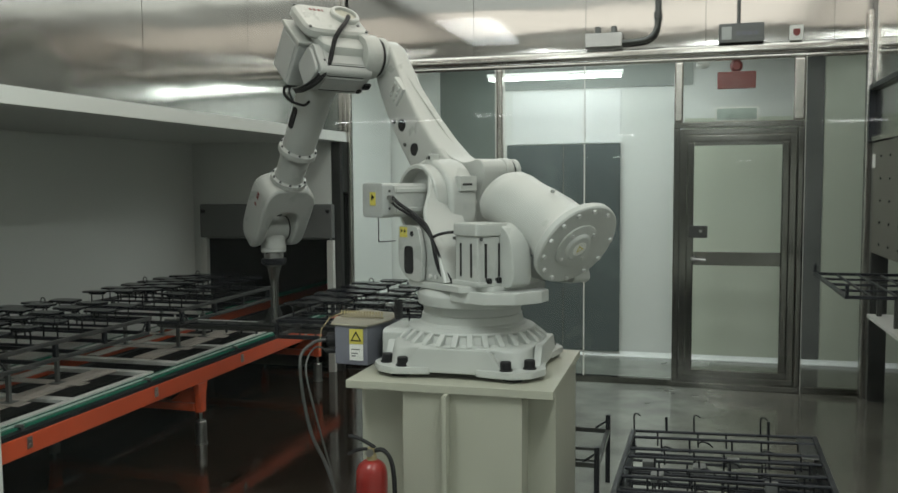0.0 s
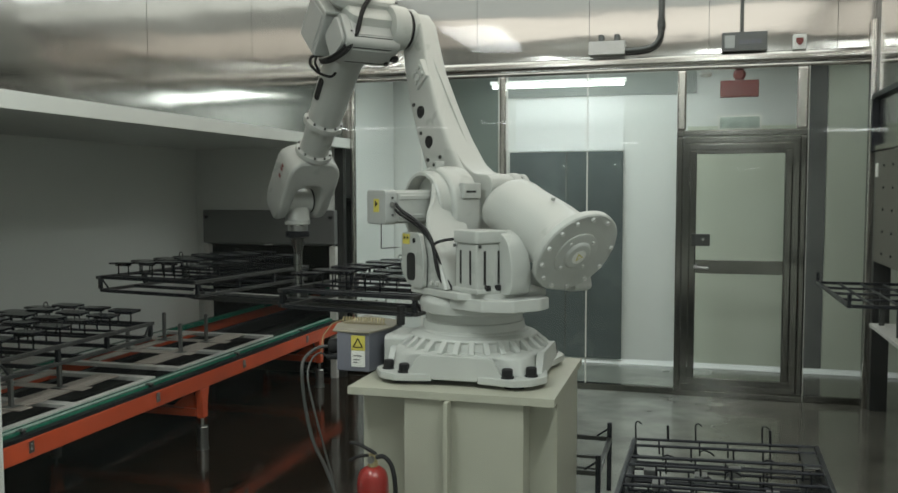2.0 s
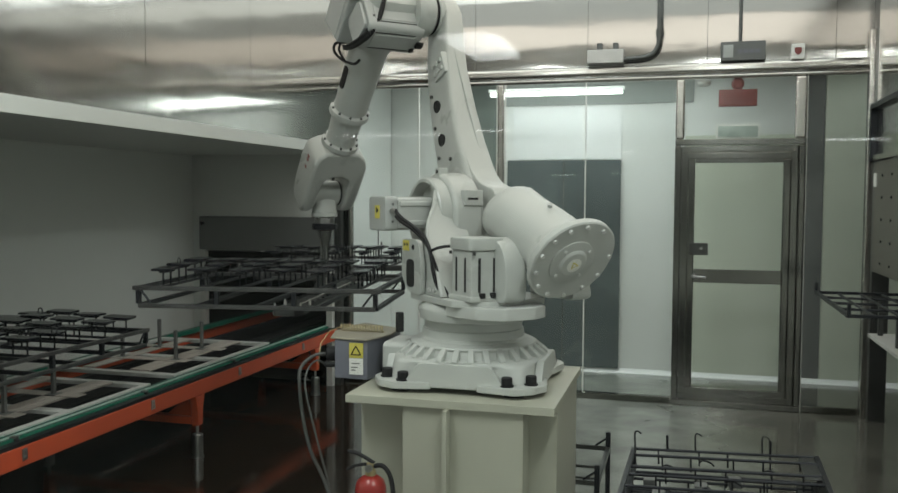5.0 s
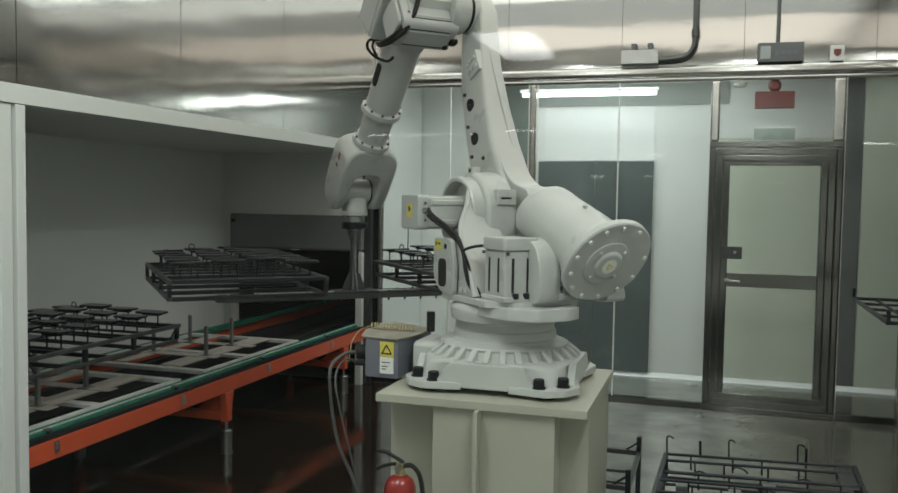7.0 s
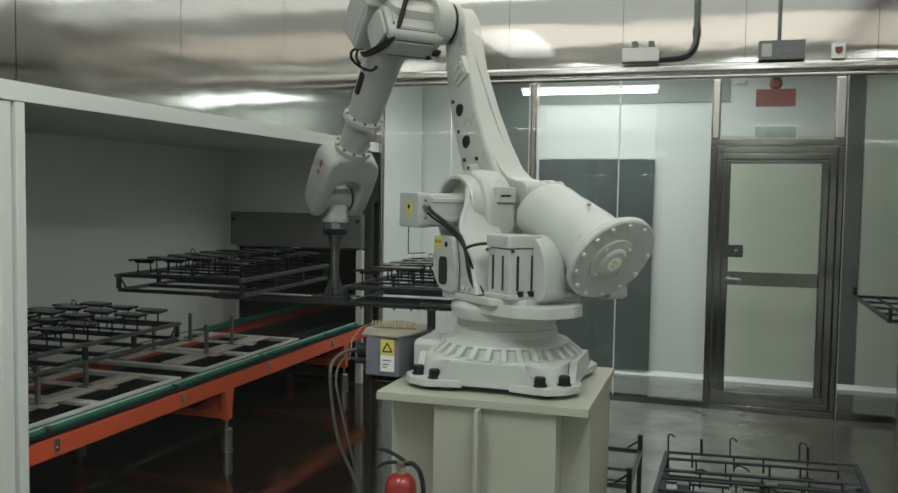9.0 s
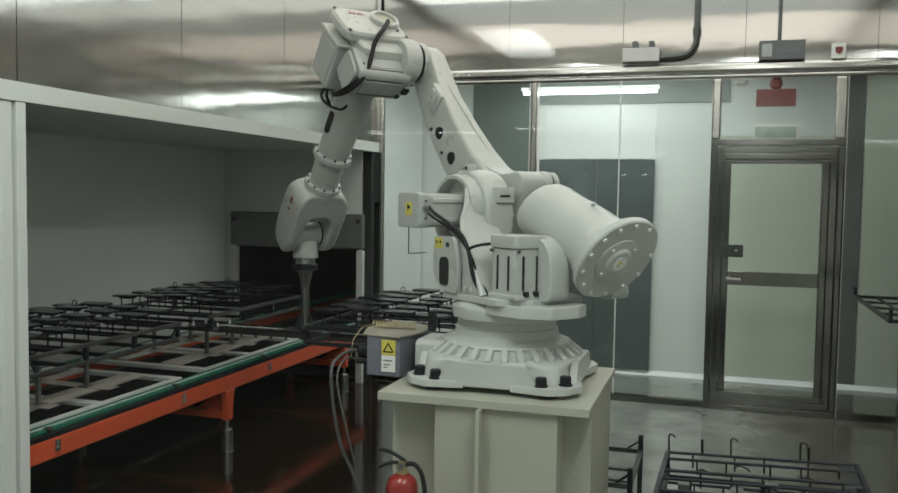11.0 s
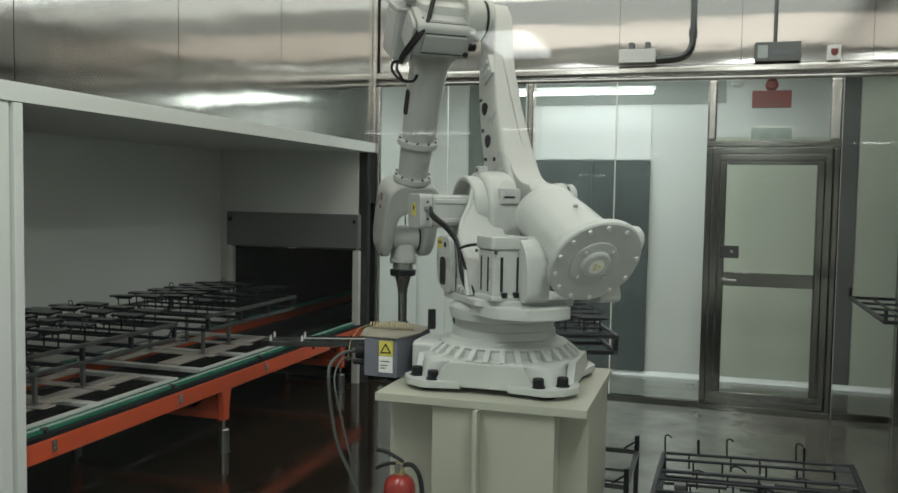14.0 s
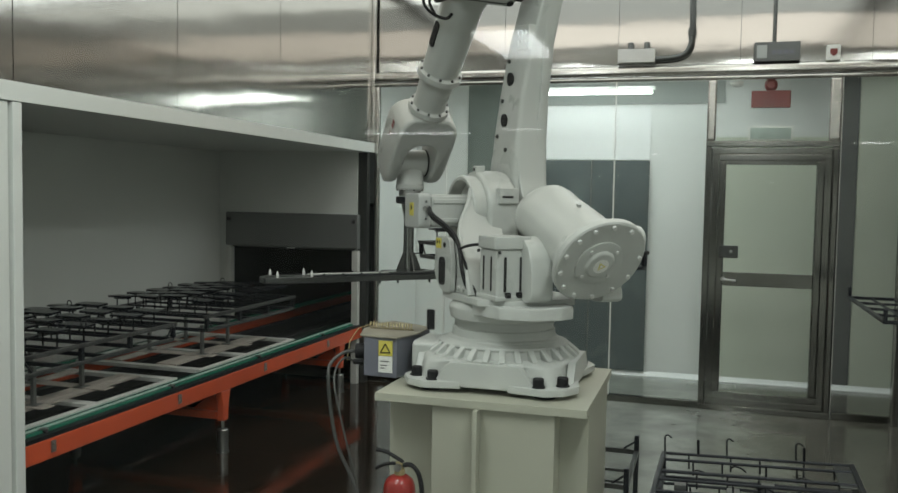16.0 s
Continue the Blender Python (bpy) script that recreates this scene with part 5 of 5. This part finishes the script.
part("rear_cap", hollow([(-0.01, 0.085), (0.022, 0.085), (0.030, 0.078), (0.030, 0.064), (0.012, 0.060), (-0.01, 0.060)], 36, None, align((-0.108, -0.085, 0.235), (-1.0, -0.085, 0.235))), M_ROBOT, upper_arm)
part("cap_disc", rod((-0.108, -0.085, 0.235), (-0.122, -0.085, 0.235), 0.061, 30), M_PED, upper_arm, "round cream cover disc")
for y0, y1 in ((0.115, 0.10), (0.09, 0.075), (0.062, 0.047), (0.037, 0.028)):
    part("logo_bar", box(-0.1122, -0.1102, y1, y0, 0.275, 0.295), M_REDSIGN, upper_arm)
for y, z in ((0.19, 0.32), (-0.16, 0.32), (-0.16, 0.08), (0.19, 0.08), (-0.13, 0.14)):
    part("screw", rod((-0.108, y, z), (-0.116, y, z), 0.009, 8), M_DARKSTEEL, upper_arm)
# side motors
bm = box(0.005, 0.275, 0.12, 0.222, 0.09, 0.325, 0.018)
box(0.03, 0.26, 0.215, 0.228, 0.115, 0.30, 0.006, 2, bm)
part("motor", bm, M_ROBOT_COVER, upper_arm, "flat grey motor cover")
part("motor_rim", box(-0.012, 0.010, 0.105, 0.232, 0.08, 0.335, 0.008), M_ROBOT, upper_arm)
AXM = Matrix.Translation((0.085, 0.0, -0.015)) @ pose(0, 0, 0, 0, -20, 0)
bm = slab(round_outline([(-0.102, -0.102), (0.102, -0.102), (0.102, 0.102), (-0.102, 0.102)], 0.045, 5), -0.175, 0.145, 0.008, 2, m=AXM @ pose(0, 0, 0, 90, 0, 0))
for a in range(4):
    box(-0.050, 0.050, -0.105, 0.135, 0.099, 0.107, 0.005, 1, bm, AXM @ pose(0, 0, 0, 0, 90 * a, 0))
elbow_motor = part("motor", bm, M_ROBOT_COVER, upper_arm, "boxy grey axis motor lying across the elbow")
for a in range(4):
    for o in (-0.060, 0.060):
        part("slit", box(o - 0.003, o + 0.003, -0.10, 0.13, 0.1005, 0.103, m=AXM @ pose(0, 0, 0, 0, 90 * a, 0)), M_HOLE, elbow_motor)
part("motor_end", slab(round_outline([(-0.085, -0.085), (0.085, -0.085), (0.085, 0.085), (-0.085, 0.085)], 0.04, 5), -0.196, -0.175, 0.008, 2, m=AXM @ pose(0, 0, 0, 90, 0, 0)), M_ROBOT_COVER, upper_arm)
part("motor_plug", box(-0.02, 0.02, -0.165, -0.125, -0.118, -0.100, 0.004, m=AXM), M_BLACK, upper_arm)
bm = lathe([(0.0, 0.098), (0.02, 0.120), (0.09, 0.124), (0.11, 0.112)], 36, None, align((0.0, -0.215, 0.0), (0, 1, 0)))
part("axis_disc", bm, M_ROBOT, upper_arm)
part("plug_hole", rod((0.165, -0.12, -0.085), (0.172, -0.12, -0.100), 0.016, 12), M_HOLE, upper_arm)
part("harness", tube([(-0.125, -0.10, 0.22), (-0.14, -0.07, 0.17), (-0.138, -0.02, 0.10), (-0.125, 0.03, 0.045), (-0.08, 0.07, 0.0), (0.0, 0.11, -0.085), (0.07, 0.155, -0.132), (0.14, 0.19, -0.115), (0.21, 0.20, -0.05), (0.27, 0.185, 0.04)], 0.013, 8), M_BLACK, upper_arm, "black cable harness")
part("harness", tube([(0.0, 0.135, -0.07), (0.07, 0.175, -0.125), (0.15, 0.205, -0.09), (0.22, 0.21, -0.02), (0.27, 0.19, 0.06)], 0.009, 8), M_BLACK, upper_arm)
part("cable_loop", tube([(0.27, 0.16, 0.10), (0.30, 0.205, 0.13), (0.35, 0.20, 0.13), (0.385, 0.15, 0.11), (0.375, 0.10, 0.06), (0.33, 0.09, 0.03)], 0.008, 8), M_BLACK, upper_arm)
part("cable_loop", tube([(0.275, 0.18, 0.12), (0.33, 0.18, 0.12), (0.385, 0.14, 0.11)], 0.007, 8), M_BLACK, upper_arm)
part("side_opening", slab(round_outline([(0.455, -0.022), (0.60, -0.022), (0.60, 0.022), (0.455, 0.022)], 0.022), -0.02, 0.004, m=Matrix.Translation((0, YF, OA)) @ pose(0, 0, 0, -8, 0, 0) @ Matrix.Translation((0, 0.1055, 0)) @ pose(0, 0, 0, -90, 0, 0)), M_HOLE, upper_arm, "dark oval opening")
# forearm tube and flanges
bm = lathe([(0.745, 0.100), (0.755, 0.118), (0.785, 0.120), (0.795, 0.095), (0.955, 0.088), (0.975, 0.092), (0.980, 0.112), (1.008, 0.114), (1.014, 0.10)], 40, None, Matrix.Translation((0, YF, OA)) @ pose(0, 0, 0, 0, 90, 0))
part("forearm_tube", bm, M_ROBOT, upper_arm)
for x, r in ((0.748, 0.109), (0.976, 0.103)):
    for k in range(10):
        a = 2 * math.pi * k / 10
        part("screw", rod((x + 0.002, YF + r * math.cos(a), OA + r * math.sin(a)), (x - 0.008, YF + r * math.cos(a), OA + r * math.sin(a)), 0.007, 8), M_DARKSTEEL, upper_arm)
# wrist yoke: one U-shaped block round the wrist joint
half = [(1.012, 0.095), (1.022, 0.118), (1.040, 0.142), (1.065, 0.160), (1.10, 0.170), (1.16, 0.174), (1.24, 0.174), (1.32, 0.173), (1.38, 0.172), (1.42, 0.170), (1.455, 0.167), (1.48, 0.162), (1.497, 0.154), (1.506, 0.142),
        (1.508, 0.118), (1.503, 0.100), (1.49, 0.096), (1.455, 0.093), (1.40, 0.092), (1.34, 0.091), (1.27, 0.090), (1.225, 0.080), (1.198, 0.058), (1.186, 0.028)]
outline = half + [(x, -y) for x, y in half[::-1]]
bm = slab(outline, -0.118, 0.118, 0.026, 3)
for v in bm.verts:
    f = 1.0
    if v.co.x > 1.36:
        f = max(0.3, math.sqrt(max(0.0, 1 - ((v.co.x - 1.36) / 0.158) ** 2)))
    elif v.co.x < 1.09:
        f = 0.84 + 0.16 * (v.co.x - 1.012) / 0.078
    v.co = (v.co.x, YF + v.co.y, OA + v.co.z * f)
bm.normal_update()
part("wrist_yoke", bm, M_ROBOT, upper_arm, "two-pronged grey wrist yoke")
for k in (0, 1, 3):
    part("logo_bar", box(1.10 + 0.026 * k, 1.118 + 0.026 * k, YF + 0.1738, YF + 0.1758, OA - 0.015, OA + 0.015), M_REDSIGN, upper_arm)

# wrist block: hangs upright between the prongs
bm = lathe([(-0.082, 0.070), (-0.080, 0.076), (0.080, 0.076), (0.082, 0.070)], 32, None, pose(0, 0, 0, 90, 0, 0))
rings = [[(x, y, z) for x, y in sup_ring(0, 0, w, d, 3, 28)] for z, w, d in ((0.02, 0.060, 0.070), (-0.06, 0.066, 0.072), (-0.105, 0.070, 0.072), (-0.125, 0.075, 0.075))]
loft(rings, bm)
lathe([(-0.155, 0.078), (-0.150, 0.082), (-0.128, 0.082), (-0.124, 0.078)], 32, bm)
wrist = part("wrist", bm, M_ROBOT, robot, "grey wrist block with steel mounting flange")
for y in (-0.086, 0.086):
    part("seal", rod((0, y - 0.003, 0), (0, y + 0.003, 0), 0.078, 32), M_HOLE, wrist)
part("cover_ring", rod((0, -0.090, 0), (0, 0.090, 0), 0.030, 24, bevel=0.004), M_STEEL, wrist)
part("flange", lathe([(-FD + 0.002, 0.062), (-0.158, 0.064)], 32), M_STEEL, wrist)
for k in range(6):
    a = 2 * math.pi * k / 6
    part("screw", rod((0.073 * math.cos(a), 0.073 * math.sin(a), -0.156), (0.073 * math.cos(a), 0.073 * math.sin(a), -0.163), 0.006, 8), M_DARKSTEEL, wrist)

# double fork on a column: origin on the flange, +x towards the second fork's end
GD = 0.447
bm = lathe([(-0.042, 0.066), (-0.036, 0.079), (-0.006, 0.081), (0.0, 0.076)], 36)
gripper = part("gripper", bm, M_BLACKMETAL, robot, "dark steel column with a double-ended carrying fork")
part("hub", lathe([(-0.150, 0.0275), (-0.125, 0.030), (-0.060, 0.046), (-0.043, 0.048)], 32), M_TOOLSTEEL, gripper)
part("column", lathe([(-GD + 0.015, 0.027), (-0.15, 0.027)], 28), M_TOOLSTEEL, gripper, "round dark steel column")
for a in (0, 90, 180, 270):
    part("gusset", slab([(0.024, 0.0), (0.078, 0.0), (0.072, 0.02), (0.036, 0.105), (0.024, 0.105)], -0.005, 0.005, m=Matrix.Translation((0, 0, -GD + 0.017)) @ pose(0, 0, 0, 90, 0, a)), M_DARKSTEEL, gripper)
FL = 0.865
part("fork_beam", slab(round_outline([(-FL, -0.055), (-FL + 0.07, -0.088), (FL - 0.07, -0.088), (FL, -0.055), (FL, 0.055), (FL - 0.07, 0.088), (-FL + 0.07, 0.088), (-FL, 0.055)], 0.012, 3), -GD - 0.030, -GD + 0.002, 0.003), M_DARKSTEEL, gripper, "long dark steel fork beam")
for y in (-0.078, 0.078):
    part("fork_bar", box(-0.60, 0.60, y - 0.008, y + 0.008, -GD + 0.003, -GD + 0.010, 0.002), M_BLACKMETAL, gripper)
part("centre_plate", box(-0.14, 0.14, -0.082, 0.082, -GD + 0.009, -GD + 0.017, 0.002), M_DARKSTEEL, gripper)
for sx in (-1, 1):
    part("end_plate", box(min(sx * (FL - 0.02), sx * (FL - 0.17)), max(sx * (FL - 0.02), sx * (FL - 0.17)), -0.030, 0.030, -GD + 0.003, -GD + 0.009, 0.002), M_DARKSTEEL, gripper)
    for x in (0.80, 0.61):
        for y in (-0.072, 0.072):
            part("locating_pin", lathe([(0.0, 0.008), (0.018, 0.008), (0.038, 0.002)], 10, None, pose(sx * x, y, -GD + 0.002)), M_ZINC, gripper, "small pale locating pin")
    for x in (0.10, 0.21, 0.32, 0.43, 0.54):
        for y in (-0.072, 0.072):
            part("screw", rod((sx * x, y, -GD - 0.047), (sx * x, y, -GD + 0.018), 0.007, 8), M_BLACKMETAL, gripper)
part("air_line", tube([(sx, 0.03, -GD + 0.014) for sx in (-0.62, -0.3, 0.0, 0.3, 0.62)], 0.003, 6, None, 2), M_LABEL, gripper)

# ---------------------------------------------------------------- how things move
AXIS_1 = [(0, 141.37), (0.5, 141.38), (1, 141.57), (1.5, 140.69), (2, 139.01), (2.5, 137.44), (3, 135.66), (3.5, 134.94), (4, 134.83), (6.5, 135.25), (7, 135.32), (7.5, 135.24), (8, 135.15), (8.5, 136.11), (9, 138.03), (11.5, 141.73), (12, 139.30), (12.5, 136.76), (13, 133.94), (13.5, 130.57), (14, 127.12), (14.5, 126.30), (15, 126.77), (15.5, 127.97), (16, 129.80)]
AXIS_2 = [(0, 47.50), (0.5, 44.71), (1, 41.72), (1.5, 38.60), (2, 34.76), (2.5, 31.15), (3, 27.78), (3.5, 25.83), (4, 26.17), (6.5, 25.51), (7, 25.48), (7.5, 25.48), (8, 26.04), (8.5, 28.10), (9, 31.36), (11.5, 47.20), (12, 42.99), (12.5, 39.15), (13, 35.58), (13.5, 32.63), (14, 29.06), (14.5, 21.98), (15, 12.96), (15.5, 3.68), (16, -5.33)]
AXIS_3 = [(0, -52.39), (0.5, -50.49), (1, -49.18), (1.5, -49.41), (2, -49.60), (2.5, -49.70), (3, -49.48), (3.5, -49.20), (4, -49.22), (6.5, -49.82), (7, -49.77), (7.5, -49.68), (8, -49.57), (8.5, -49.66), (9, -49.79), (11.5, -53.65), (12, -57.08), (12.5, -60.31), (13, -63.09), (13.5, -65.41), (14, -66.39), (14.5, -62.43), (15, -56.64), (15.5, -51.25), (16, -47.04)]
FORK = [(0, 0), (1, -1), (1.6, -5), (2, -9), (2.4, -15), (2.8, -18.5), (3, -21.5), (3.5, -32.5), (4, -49), (4.3, -59), (5.2, -87), (6.1, -112), (6.5, -123), (7, -138.5), (7.5, -155), (8, -171),
        (8.5, -177.5), (9.2, -178.5), (10.3, -180.5), (11.3, -181), (12.4, -180), (13, -174), (13.5, -168), (14, -161), (14.5, -152), (15, -147), (15.5, -142), (16, -136)]
RELEASE = 11.35


def ease(rows, t):
    """A smooth curve through rows of (seconds, value)."""
    n = len(rows)
    for i in range(n - 1):
        t0, v0 = rows[i]
        t1, v1 = rows[i + 1]
        if t <= t1 or i == n - 2:
            h = t1 - t0
            s = min(max((t - t0) / h, 0.0), 1.0)
            d = (v1 - v0) / h

            def slope(k):
                if k <= 0 or k >= n - 1:
                    return 0.0
                a = (rows[k][1] - rows[k - 1][1]) / (rows[k][0] - rows[k - 1][0])
                b = (rows[k + 1][1] - rows[k][1]) / (rows[k + 1][0] - rows[k][0])
                return 0.0 if a * b <= 0 else 2 * a * b / (a + b)
            s0, s1 = slope(i), slope(i + 1)
            if i == 0:
                s0 = d
            if i == n - 2:
                s1 = d
            return v0 * (2 * s ** 3 - 3 * s * s + 1) + h * s0 * (s ** 3 - 2 * s * s + s) + v1 * (3 * s * s - 2 * s ** 3) + h * s1 * (s ** 3 - s * s)


def arm_poses(t):
    """Turret, lower arm, upper arm, wrist and fork in the robot's own space at t seconds."""
    q1, q2, e = (ease(rows, t) for rows in (AXIS_1, AXIS_2, AXIS_3))
    turn = pose(0, 0, 0, 0, 0, q1)
    lower = turn @ Matrix.Translation((AX2, 0, AZ2)) @ pose(0, 0, 0, 0, q2, 0)
    elbow = lower @ Vector((0, 0, L2))
    upper = Matrix.Translation(elbow) @ turn @ pose(0, 0, 0, 0, -e, 0)
    tip = upper @ Vector((LF, YF, A3))
    wrist_pose = Matrix.Translation(tip) @ turn
    fork = Matrix.Translation(tip - Vector((0, 0, FD))) @ pose(0, 0, 0, 0, 0, ease(FORK, t))
    return turn, lower, upper, wrist_pose, fork


def motions():
    times = [round(0.1 * k, 1) for k in range(161)]
    poses = [arm_poses(t) for t in times]
    for k, ob in enumerate((turret, lower_arm, upper_arm, wrist, gripper)):
        walk(ob, [(t, p[k]) for t, p in zip(times, poses)])
    root = robot.matrix_basis
    on_b = pose(0.768, -0.049, -0.388)
    on_a = pose(-0.768, 0.049, -0.388, 0, 0, 180)
    start = root @ poses[0][4] @ on_a
    shift = REST.translation - start.translation
    rows = []
    for t, p in zip(times, poses):
        s = 1 - min(max((t - 0.4) / 3.8, 0.0), 1.0)
        rows.append((t, Matrix.Translation(shift * (s * s * (3 - 2 * s))) @ root @ p[4] @ on_a))
    walk(rack_a, rows)
    rows = []
    for t, p in zip(times, poses):
        held = root @ p[4] @ on_b
        s = min(max((t - 9.2) / (RELEASE - 9.2), 0.0), 1.0)
        s = s * s * (3 - 2 * s)
        rows.append((t, held.lerp(REST @ pose(0, 0, 0, 0, 0, -180), s) if s > 0 else held))
    walk(rack_b, rows)


motions()
